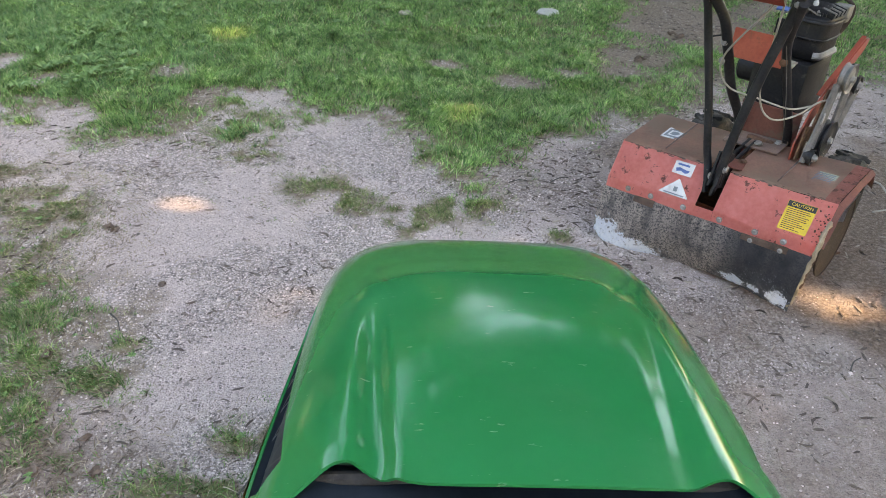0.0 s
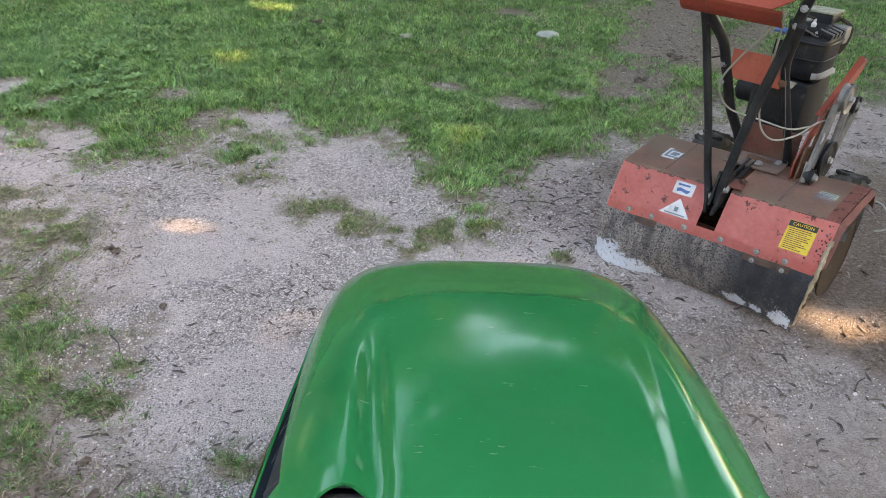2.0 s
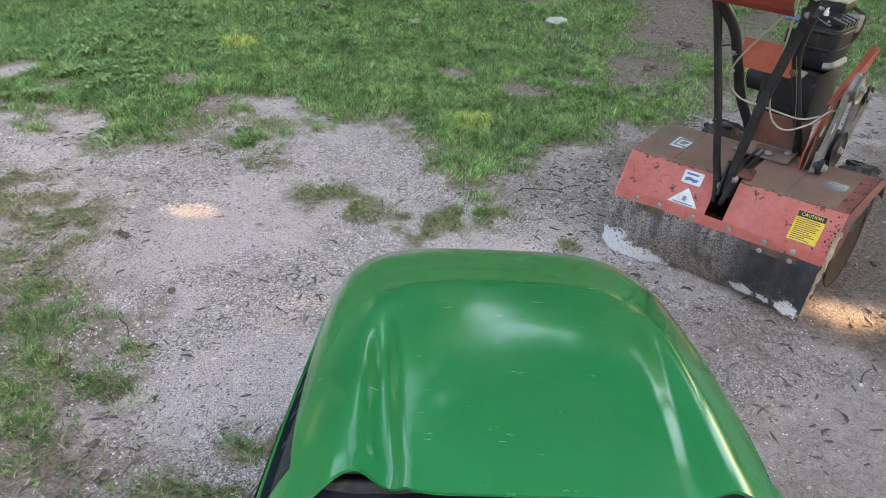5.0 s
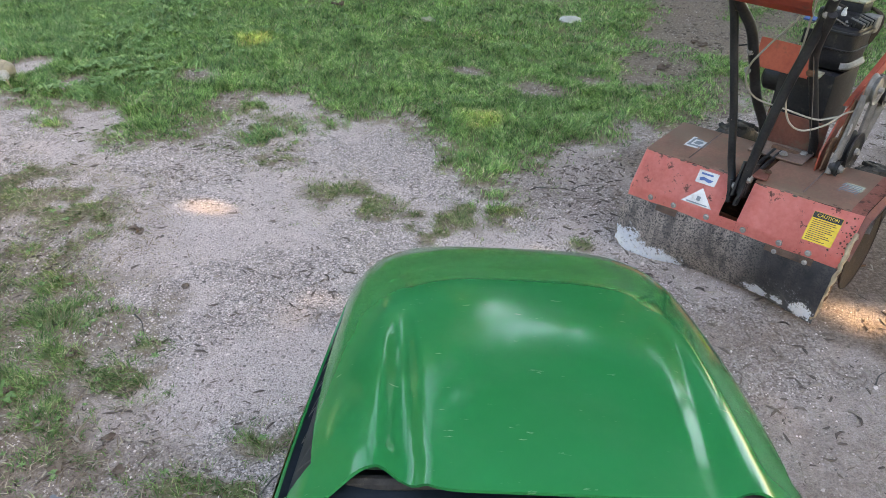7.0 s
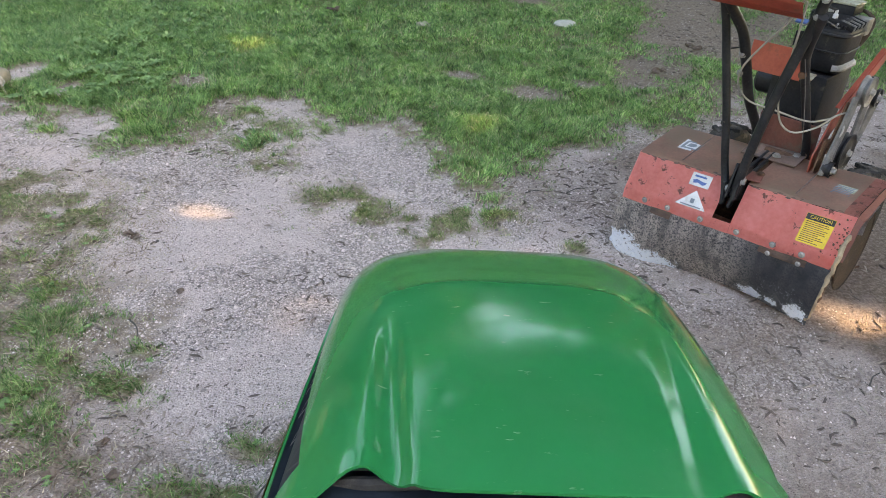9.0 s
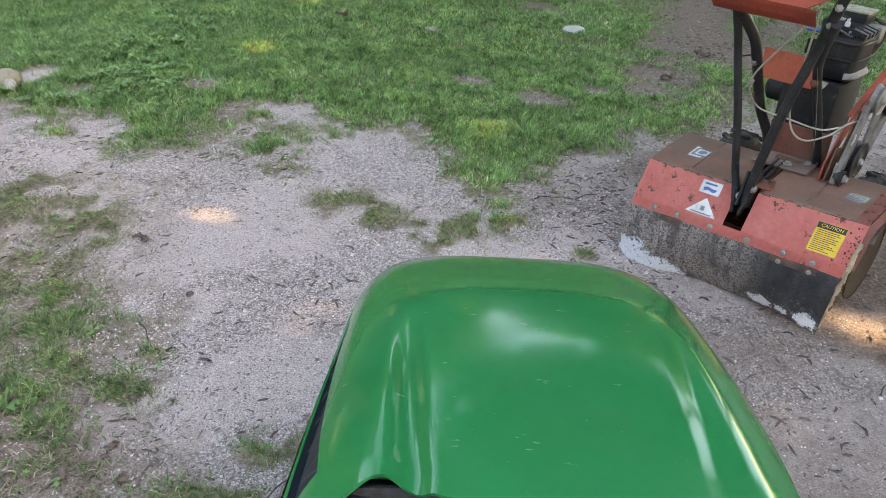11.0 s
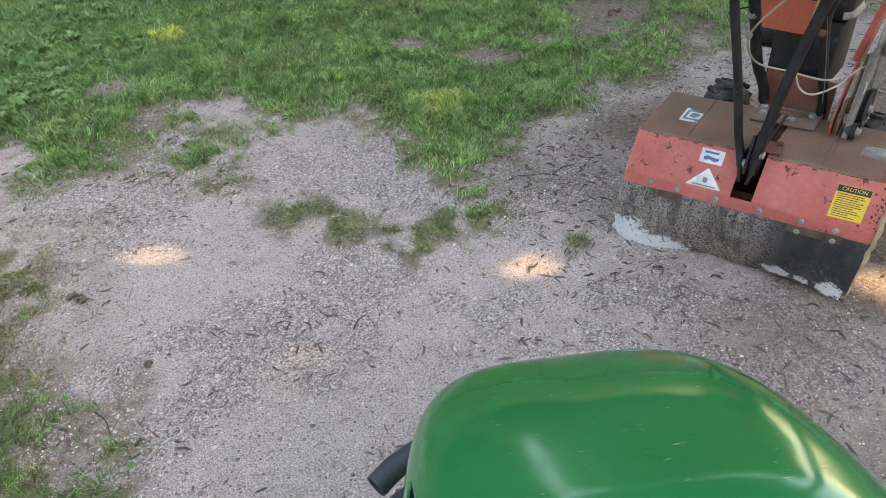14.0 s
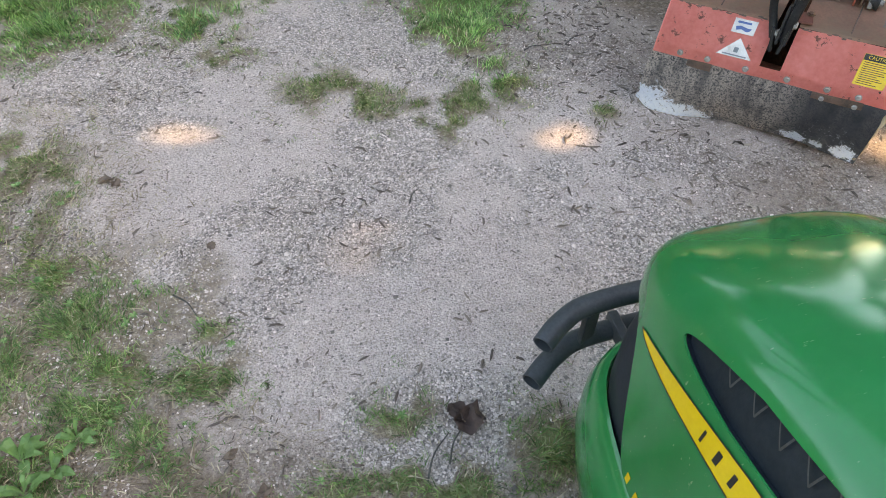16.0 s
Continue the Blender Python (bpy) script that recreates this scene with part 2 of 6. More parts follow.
M_BARK = worn("bark", (0.085, 0.078, 0.07), (0.035, 0.033, 0.03), (0.15, 0.14, 0.125), 14, 0.9, bump=0.9)
M_GREEN = tractor_paint()
M_YELLOW = worn("yellow_decal", (0.75, 0.50, 0.01), (0.66, 0.42, 0.01), (0.80, 0.56, 0.03), 12, 0.35, bump=0.05)
M_DECALBLACK = worn("black_print", (0.012, 0.012, 0.012), (0.008, 0.008, 0.008), (0.03, 0.03, 0.03), 20, 0.5, bump=0.05)
M_PLASTIC = worn("black_plastic", (0.012, 0.019, 0.027), (0.008, 0.012, 0.018), (0.022, 0.030, 0.040), 9, 0.5, bump=0.2, dirt=(0.08, 0.085, 0.09), dirt_at=(0.70, 0.92), dirt_scale=20)
M_FIN = worn("grey_plastic_edge", (0.035, 0.038, 0.042), (0.022, 0.024, 0.027), (0.06, 0.064, 0.07), 30, 0.5, bump=0.1)
M_TUBE = worn("black_bumper_tube", (0.040, 0.048, 0.058), (0.024, 0.029, 0.035), (0.075, 0.085, 0.095), 16, 0.5, bump=0.25, dirt=(0.16, 0.14, 0.12), dirt_at=(0.62, 0.9), dirt_scale=30)
M_RUBBER = worn("tyre_rubber", (0.03, 0.03, 0.03), (0.018, 0.018, 0.018), (0.07, 0.065, 0.06), 14, 0.85, bump=0.5, dirt=(0.19, 0.165, 0.14), dirt_at=(0.5, 0.75), dirt_scale=16)
M_RED = worn("faded_red_paint", (0.84, 0.25, 0.22), (0.72, 0.185, 0.155), (0.90, 0.35, 0.31), 7, 0.5, bump=0.25, dirt=(0.22, 0.085, 0.065), dirt_at=(0.60, 0.625), dirt_scale=24)
M_REDDUST = worn("red_paint_under_brown_dust", (0.40, 0.225, 0.165), (0.29, 0.165, 0.125), (0.50, 0.27, 0.20), 11, 0.85, bump=0.6, dirt=(0.33, 0.225, 0.165), dirt_at=(0.42, 0.60), dirt_scale=7)
M_REDBRIGHT = worn("orange_red_paint", (0.40, 0.075, 0.046), (0.27, 0.052, 0.036), (0.50, 0.115, 0.07), 10, 0.45, bump=0.25, dirt=(0.17, 0.07, 0.045), dirt_at=(0.57, 0.70), dirt_scale=18)
M_RUST = worn("rusty_steel", (0.13, 0.065, 0.04), (0.06, 0.035, 0.028), (0.24, 0.13, 0.08), 16, 0.85, metal=0.2, bump=0.7, dirt=(0.30, 0.22, 0.15), dirt_at=(0.56, 0.75), dirt_scale=24)
M_REDOLD = worn("dull_dark_red_paint", (0.17, 0.055, 0.042), (0.10, 0.037, 0.03), (0.24, 0.09, 0.065), 12, 0.7, bump=0.4, dirt=(0.14, 0.09, 0.065), dirt_at=(0.52, 0.64), dirt_scale=14)
M_REDBROWN = worn("brown_stained_steel", (0.20, 0.125, 0.10), (0.13, 0.085, 0.07), (0.28, 0.18, 0.14), 14, 0.8, bump=0.4, dirt=(0.12, 0.09, 0.075), dirt_at=(0.5, 0.62), dirt_scale=16)
# Dark rust; its tone also paints the shade inside the tine cover.
M_RUSTSHADE = worn("dark_rust_and_shade", (0.040, 0.028, 0.022), (0.018, 0.014, 0.012), (0.075, 0.052, 0.040), 16, 0.85, bump=0.6, dirt=(0.11, 0.078, 0.058), dirt_at=(0.55, 0.72), dirt_scale=24)
M_MUDCRUST = worn("dry_mud_crust", (0.40, 0.30, 0.20), (0.22, 0.15, 0.10), (0.52, 0.42, 0.30), 30, 0.95, bump=0.9)
M_REDRUST = worn("chipped_red_paint", (0.42, 0.145, 0.11), (0.28, 0.10, 0.075), (0.50, 0.21, 0.165), 14, 0.7, bump=0.5, dirt=(0.17, 0.075, 0.055), dirt_at=(0.54, 0.58), dirt_scale=30)
M_BLACKSTEEL = worn("chipped_black_enamel", (0.018, 0.019, 0.022), (0.011, 0.011, 0.013), (0.045, 0.044, 0.046), 14, 0.42, bump=0.3, dirt=(0.24, 0.20, 0.18), dirt_at=(0.665, 0.69), dirt_scale=34)
M_ENGINE = worn("engine_black", (0.016, 0.017, 0.020), (0.010, 0.010, 0.012), (0.04, 0.04, 0.042), 15, 0.45, bump=0.4, dirt=(0.11, 0.10, 0.09), dirt_at=(0.62, 0.8), dirt_scale=20)
M_ALLOY = worn("dull_cast_alloy", (0.22, 0.21, 0.20), (0.10, 0.095, 0.09), (0.34, 0.325, 0.31), 22, 0.5, metal=0.4, bump=0.4, dirt=(0.15, 0.11, 0.08), dirt_at=(0.56, 0.7), dirt_scale=30)
M_BELT = worn("grey_drive_belt", (0.14, 0.13, 0.125), (0.06, 0.056, 0.053), (0.23, 0.215, 0.205), 30, 0.8, bump=0.4)
M_CABLE = worn("beige_cable_sheath", (0.38, 0.345, 0.295), (0.27, 0.245, 0.205), (0.48, 0.44, 0.385), 20, 0.6, bump=0.2)
M_WHITE = worn("white_decal", (0.60, 0.60, 0.60), (0.46, 0.45, 0.445), (0.70, 0.70, 0.70), 25, 0.5, bump=0.05, dirt=(0.36, 0.29, 0.24), dirt_at=(0.56, 0.76), dirt_scale=40)
M_BLUE = worn("blue_print", (0.06, 0.12, 0.32), (0.04, 0.09, 0.25), (0.10, 0.17, 0.38), 25, 0.5, bump=0.05)
M_GREYPRINT = worn("grey_print", (0.17, 0.20, 0.23), (0.12, 0.14, 0.16), (0.25, 0.28, 0.30), 25, 0.5, bump=0.05)
M_CAUTION = worn("yellow_caution_decal", (0.72, 0.48, 0.03), (0.60, 0.38, 0.03), (0.78, 0.56, 0.08), 20, 0.5, bump=0.05, dirt=(0.36, 0.27, 0.16), dirt_at=(0.62, 0.75), dirt_scale=34)
M_LIMEDECAL = worn("faded_green_grey_decal", (0.33, 0.33, 0.24), (0.24, 0.23, 0.16), (0.44, 0.44, 0.34), 30, 0.6, bump=0.1, dirt=(0.2, 0.13, 0.09), dirt_at=(0.5, 0.65), dirt_scale=50)
M_ZINC = worn("dull_zinc", (0.34, 0.325, 0.31), (0.19, 0.175, 0.165), (0.46, 0.445, 0.43), 40, 0.55, metal=0.4, bump=0.3)
for dull in (M_BLACKSTEEL, M_ENGINE, M_PLASTIC, M_RUBBER, M_RUSTSHADE):
    dull.node_tree.nodes["Principled BSDF"].inputs["Specular IOR Level"].default_value = 0.22
M_FLAP = flap_material()
M_CONCRETE = worn("concrete", (0.45, 0.44, 0.43), (0.33, 0.32, 0.31), (0.55, 0.54, 0.53), 9, 0.9, bump=0.5)
M_BALL = worn("weathered_leather", (0.30, 0.265, 0.20), (0.19, 0.17, 0.125), (0.40, 0.355, 0.27), 12, 0.75, bump=0.5, dirt=(0.22, 0.21, 0.10), dirt_at=(0.55, 0.7), dirt_scale=12)
# One hose in two colours: cream paints its sunlit runs, grey the shaded.
M_HOSELIT = worn("hose_sunlit_cream", (0.55, 0.47, 0.37), (0.40, 0.33, 0.26), (0.66, 0.58, 0.47), 12, 0.5, bump=0.2)
M_HOSESHADED = worn("hose_shaded_grey", (0.10, 0.092, 0.085), (0.06, 0.055, 0.05), (0.17, 0.155, 0.14), 14, 0.6, bump=0.2, dirt=(0.24, 0.2, 0.165), dirt_at=(0.56, 0.7), dirt_scale=20)
M_STONE = worn("pale_stone", (0.46, 0.46, 0.42), (0.34, 0.34, 0.31), (0.58, 0.58, 0.54), 24, 0.85, bump=0.6)


# ---- helpers for building ----
def part(name, bm, mat, parent=None, label="", smooth=False):
    me = bpy.data.meshes.new(name)
    bmesh.ops.recalc_face_normals(bm, faces=bm.faces)
    bm.to_mesh(me)
    bm.free()
    me.materials.append(mat)
    if smooth:
        me.polygons.foreach_set("use_smooth", [True] * len(me.polygons))
        me.set_sharp_from_angle(angle=radians(38))
    ob = new(name, me)
    ob.parent = parent
    if label:
        tagged(ob, label)
    return ob


def empty(name, m, label, category, group=""):
    ob = new(name)
    ob.empty_display_size = 0.1
    ob.matrix_world = m
    return tagged(ob, label, category, group)


def box(cx, cy, cz, sx, sy, sz, bevel=0.0, turn=(0, 0, 0), bm=None):
    made = bmesh.new()
    bmesh.ops.create_cube(made, size=1, matrix=Matrix.Diagonal((sx, sy, sz, 1)))
    if bevel:
        bmesh.ops.bevel(made, geom=made.edges[:], offset=bevel, segments=2, affect="EDGES", profile=0.6)
    made.transform(pose(cx, cy, cz, *turn))
    return merge(bm, made)


def merge(bm, made):
    if bm is None:
        return made
    me = bpy.data.meshes.new("joined")
    made.to_mesh(me)
    made.free()
    bm.from_mesh(me)
    bpy.data.meshes.remove(me)
    return bm


def curve_points(points, steps=8):
    """A smooth line through the points."""
    p = [Vector(q) for q in points]
    if len(p) < 3:
        return p
    p = [2 * p[0] - p[1], *p, 2 * p[-1] - p[-2]]
    out = []
    for a, b, c, d in zip(p, p[1:], p[2:], p[3:]):
        for k in range(steps):
            t = k / steps
            out.append(0.5 * (2 * b + (c - a) * t + (2 * a - 5 * b + 4 * c - d) * t * t + (3 * b - a - 3 * c + d) * t ** 3))
    return out + [p[-2]]


def tube(points, r, seg=10, steps=8, bm=None, hollow=False, flat=1.0):
    """A round rod or pipe along the points; r: one radius, or one for each end."""
    made = bmesh.new()
    line = curve_points(points, steps)
    r0, r1 = r if isinstance(r, tuple) else (r, r)
    rings = []
    side = None
    for i, p in enumerate(line):
        along = (line[min(i + 1, len(line) - 1)] - line[max(i - 1, 0)]).normalized()
        if side is None:
            side = along.orthogonal().normalized()
        side = (side - along * side.dot(along)).normalized()
        other = along.cross(side)
        rr = r0 + (r1 - r0) * i / (len(line) - 1)
        rings.append([made.verts.new(p + (side * math.cos(a) + other * math.sin(a) * flat) * rr) for a in (2 * math.pi * k / seg for k in range(seg))])
    for a, b in zip(rings, rings[1:]):
        for k in range(seg):
            made.faces.new((a[k], a[(k + 1) % seg], b[(k + 1) % seg], b[k]))
    for ring, sign in ((rings[0], -1), (rings[-1], 1)):
        if hollow:
            c = sum((v.co for v in ring), Vector()) / seg
            way = (line[1] - line[0]).normalized() if sign < 0 else (line[-2] - line[-1]).normalized()
            rim = [made.verts.new(c + (v.co - c) * 0.86) for v in ring]
            deep = [made.verts.new(c + (v.co - c) * 0.86 + way * 0.03) for v in ring]
            for k in range(seg):
                n = (k + 1) % seg
                made.faces.new((ring[k], ring[n], rim[n], rim[k]))
                made.faces.new((rim[k], rim[n], deep[n], deep[k]))
            made.faces.new(deep)
        else:
            made.faces.new(ring)
    return merge(bm, made)


def lathe(profile, seg=32, m=None, bm=None):
    """Turns (radius, height) pairs round z; m places it."""
    made = bmesh.new()
    rings = []
    for r, z in profile:
        rings.append([made.verts.new((r * math.cos(a), r * math.sin(a), z)) for a in (2 * math.pi * k / seg for k in range(seg))] if r > 1e-6 else [made.verts.new((0, 0, z))])
    for a, b in zip(rings, rings[1:]):
        for k in range(seg):
            n = (k + 1) % seg
            if len(a) == 1 and len(b) == 1:
                continue
            if len(a) == 1:
                made.faces.new((a[0], b[n], b[k]))
            elif len(b) == 1:
                made.faces.new((a[k], a[n], b[0]))
            else:
                made.faces.new((a[k], a[n], b[n], b[k]))
    if m is not None:
        made.transform(m)
    return merge(bm, made)


def plate(outline, thick, m, bm=None):
    """A flat plate with this outline in its own x, y, and its thickness along z."""
    made = bmesh.new()
    low = [made.verts.new((x, y, 0)) for x, y in outline]
    top = [made.verts.new((x, y, thick)) for x, y in outline]
    made.faces.new(top)
    made.faces.new(low[::-1])
    for k in range(len(outline)):
        n = (k + 1) % len(outline)
        made.faces.new((low[k], low[n], top[n], top[k]))
    made.transform(m)
    return merge(bm, made)


def bolt(p, way, r=0.009, h=0.007, bm=None):
    turn = Vector(way).to_track_quat("Z", "Y").to_matrix().to_4x4()
    made = lathe([(0, 0), (r * 1.35, 0), (r * 1.35, h * 0.25), (r, h * 0.25), (r, h * 0.8), (r * 0.8, h), (0, h)], 8, Matrix.Translation(p) @ turn)
    return merge(bm, made)


def lettering(text, size, depth=0.0006):
    c = bpy.data.curves.new("writing", "FONT")
    c.body, c.size, c.align_x, c.align_y, c.extrude, c.resolution_u = text, size, "CENTER", "CENTER", depth, 2
    ob = bpy.data.objects.new("writing", c)
    scene.collection.objects.link(ob)
    me = bpy.data.meshes.new_from_object(ob.evaluated_get(bpy.context.evaluated_depsgraph_get()))
    bpy.data.objects.remove(ob)
    bm = bmesh.new()
    bm.from_mesh(me)
    return bm


def mesh_from_arrays(name, verts, faces_per, faces, mat, parent=None, smooth=False):
    """A mesh of many small pieces, from numpy arrays; faces: flat indices, faces_per: corners of each face."""
    me = bpy.data.meshes.new(name)
    me.vertices.add(len(verts))
    me.vertices.foreach_set("co", np.ascontiguousarray(verts, dtype=np.float32).ravel())
    me.loops.add(len(faces))
    me.loops.foreach_set("vertex_index", np.ascontiguousarray(faces, dtype=np.int32))
    starts = np.concatenate(([0], np.cumsum(faces_per)[:-1])).astype(np.int32)
    me.polygons.add(len(faces_per))
    me.polygons.foreach_set("loop_start", starts)
    if smooth:
        me.polygons.foreach_set("use_smooth", np.ones(len(faces_per), dtype=bool))
    me.update(calc_edges=True)
    me.materials.append(mat)
    ob = new(name, me)
    ob.parent = parent
    return ob


rng = np.random.default_rng(7)


def grain(x, y, size, seed=0):
    """Smooth noise from 0 to 1 with features of this size in metres."""
    x, y = np.asarray(x) / size, np.asarray(y) / size
    ix, iy = np.floor(x).astype(np.int64), np.floor(y).astype(np.int64)
    fx, fy = x - ix, y - iy
    fx, fy = fx * fx * (3 - 2 * fx), fy * fy * (3 - 2 * fy)

    def at(i, j):
        h = (i * 374761393 + j * 668265263 + seed * 974711) & 0xFFFFFFFF
        h = ((h ^ (h >> 13)) * 1274126177) & 0xFFFFFFFF
        return ((h ^ (h >> 16)) & 0xFFFF) / 65535.0
    top = at(ix, iy) * (1 - fx) + at(ix + 1, iy) * fx
    low = at(ix, iy + 1) * (1 - fx) + at(ix + 1, iy + 1) * fx
    return top * (1 - fy) + low * fy


def step(a, b, x):
    t = np.clip((x - a) / (b - a), 0, 1)
    return t * t * (3 - 2 * t)


# ---- the ground ----
EDGE_X = (-9, -3.2, -2.34, -2.19, -2.0, -1.86, -1.80, -1.70, -1.57, -1.40, -1.28, -1.17, -1.14, -0.94, -0.84, -0.59, -0.42, -0.19, -0.04, 0.03, 0.08, 0.13, 0.20, 0.37, 0.50, 0.63, 0.72, 0.87, 1.03, 1.3, 1.7, 2.2, 3.0, 9)
EDGE_Y = (3.2, 3.25, 3.27, 3.29, 3.19, 3.18, 3.28, 3.22, 3.02, 3.02, 2.98, 3.08, 3.56, 3.66, 3.46, 3.37, 3.36, 3.26, 2.96, 2.82, 2.70, 2.84, 2.94, 3.11, 3.25, 3.35, 3.53, 3.67, 3.78, 4.0, 4.3, 4.4, 5.0, 5.6)
TUFTS = ((-0.94, 3.19, .12, .16), (-0.83, 2.95, .09, .08), (-1.12, 3.47, .07, .08), (-0.47, 2.67, .12, .10), (-0.36, 2.59, .09, .08), (-0.28, 2.49, .05, .05), (-0.13, 2.52, .10, .06), (-0.01, 2.56, .07, .09), (-0.09, 2.43, .05, .06), (0.13, 2.66, .07, .11), (0.05, 2.62, .07, .08),
         (-1.69, 2.46, .15, .19), (-1.43, 2.40, .13, .15), (-1.74, 2.65, .05, .05), (-1.33, 2.11, .08, .08), (-1.23, 2.22, .03, .03), (-0.96, 1.78, .07, .05), (-1.01, 1.61, .09, .10), (-0.83, 1.53, .08, .07), (-0.80, 1.69, .04, .03), (-0.74, 1.54, .04, .07),
         (-1.25, 1.67, .06, .07), (-1.03, 1.50, .12, .08), (-1.15, 1.38, .13, .08), (-0.86, 1.36, .05, .05), (-0.36, 1.40, .06, .06), (-0.41, 1.255, .11, .05), (-0.51, 1.235, .08, .04), (-0.05, 1.28, .08, .08), (-0.26, 1.22, .11, .05), (-1.36, 1.50, .14, .18), (-1.52, 1.95, .14, .18), (-0.84, 1.25, .10, .06), (-1.13, 1.76, .09, .09), (-1.20, 1.92, .08, .08), (-0.95, 1.43, .08, .06), (-1.31, 2.30, .08, .09), (0.43, 2.44, .04, .03))
BARE = ((-2.45, 3.80, .12, .19), (-2.10, 3.59, .07, .11), (-1.54, 3.86, .11, .12), (-1.23, 3.52, .11, .15), (-0.94, 3.55, .09, .11), (0.28, 4.02, .15, .11), (0.57, 4.23, .10, .08), (1.0, 4.57, .20, .13), (1.34, 5.47, .34, .34), (-0.13, 4.25, .12, .08), (1.62, 5.3, .26, .5), (0.85, 4.32, .16, .12), (0.21, 6.18, .13, .14), (1.42, 6.3, .3, .4))


def cover(x, y):
    """How thickly grass covers the ground, 0 to 1."""
    x, y = np.asarray(x, float), np.asarray(y, float)
    wob = (grain(x, y, 0.22, 3) - 0.5) * 0.24 + (grain(x, y, 0.07, 4) - 0.5) * 0.20 + (grain(x, y, 0.028, 44) - 0.5) * 0.16
    g = step(-0.24, 0.34, y - np.interp(x, EDGE_X, EDGE_Y) + wob * 1.4)
    g = g * (1 - 0.45 * step(0.3, 1.2, x) * step(3.6, 4.2, y) * grain(x, y, 0.5, 9))
    for cx, cy, rx, ry in BARE:
        q = ((x - cx) / rx) ** 2 + ((y - cy) / ry) ** 2
        g = g * (1 - 0.95 * np.exp(-(q * (0.7 + 0.6 * grain(x, y, 0.08, 5))) ** 2))
    trod = np.abs(x - np.interp(y, (4.3, 4.7, 5.2, 5.8, 6.6, 7.6, 9), (1.04, 1.02, 1.12, 1.38, 1.62, 2.0, 2.4)) + wob * 0.8)
    broken = 0.2 + 0.8 * step(0.34, 0.54, 0.7 * grain(x, y, 0.28, 27) + 0.3 * grain(x, y, 0.09, 28))
    g = g * (1 - 0.97 * broken * step(0.30, 0.16, trod) * step(4.2, 4.5, y) * step(9, 7.5, y))
    spur = np.abs(y - np.interp(x, (1.0, 1.5, 2.1, 2.6), (5.0, 5.35, 6.1, 6.8)) + wob * 0.8)
    g = g * (1 - 0.85 * broken * step(0.34, 0.16, spur) * step(0.9, 1.1, x) * step(2.7, 2.3, x))
    for cx, cy, rx, ry in TUFTS:
        q = ((x - cx) / rx) ** 2 + ((y - cy) / ry) ** 2
        g = np.maximum(g, 0.92 * np.exp(-q * 0.5) * step(0.10, 0.60, grain(x, y, 0.06, 6)))
    return g


def verge(x, y):
    """Fades out the trodden earth of the drive's edge some way off."""
    w = 0.9 * (grain(x, y, 0.5, 51) - 0.5) + 0.4 * (grain(x, y, 0.14, 52) - 0.5)
    return step(-2.9, -2.2, x + w) * step(0.1, 0.75, y + w)


def mud(x, y):
    """Bare brown earth: beside the tiller, along the trodden path, and thinly over the right."""
    q = ((x - 1.9) / 1.0) ** 2 + ((y - 2.65) / 1.0) ** 2
    q = q * (0.45 + 1.1 * grain(x, y, 0.55, 14)) + 0.8 * (grain(x, y, 0.17, 15) - 0.5)
    q = np.maximum(q, 0)
    path = 0.24 * step(-0.2, 0.5, x) * step(3.5, 4.0, y) * step(12, 8, y)
    wide = 0.46 * step(0.15, 0.9, x) * step(3.6, 3.0, y) * step(5.5, 3.5, x) * step(-1.5, 0.2, y) + 0.3 * step(3.1, 3.6, y) * step(-0.3, 0.5, x) + 0.38 * step(-1.0, -1.5, x) * step(2.7, 2.3, y) * verge(x, y)
    wide = np.maximum(wide, 0.72 * step(-0.35, -0.85, x + 0.25 * (grain(x, y, 0.15, 16) - 0.5)) * step(1.62, 1.28, y) * verge(x, y))
    wide = np.maximum(wide, 0.45 * np.exp(-(((x - 0.5) / 0.46) ** 2 + ((y - 2.9) / 0.42) ** 2) ** 2))
    wide = np.maximum(wide, 0.75 * np.exp(-(((x - 1.05) / 0.5) ** 2 + ((y - 3.15) / 0.4) ** 2) ** 2))
    return np.clip(np.maximum(np.maximum(np.exp(-q ** 2), path), wide) * (0.7 + 0.45 * grain(x, y, 0.2, 8)), 0, 1)


def loose(x, y):
    """Where loose chips lie thickly, 1; where the drive is smooth dust, 0."""
    return step(0.22, 0.66, 0.6 * grain(x, y, 0.34, 30) + 0.4 * grain(x, y, 0.11, 31))


def height(x, y):
    near = 1 - step(6, 14, np.hypot(x, y - 2))
    return near * ((grain(x, y, 0.35, 1) - 0.5) * 0.012 + (grain(x, y, 0.05, 2) - 0.5) * 0.006) + 0.008 * step(0.3, 0.9, cover(x, y)) * near


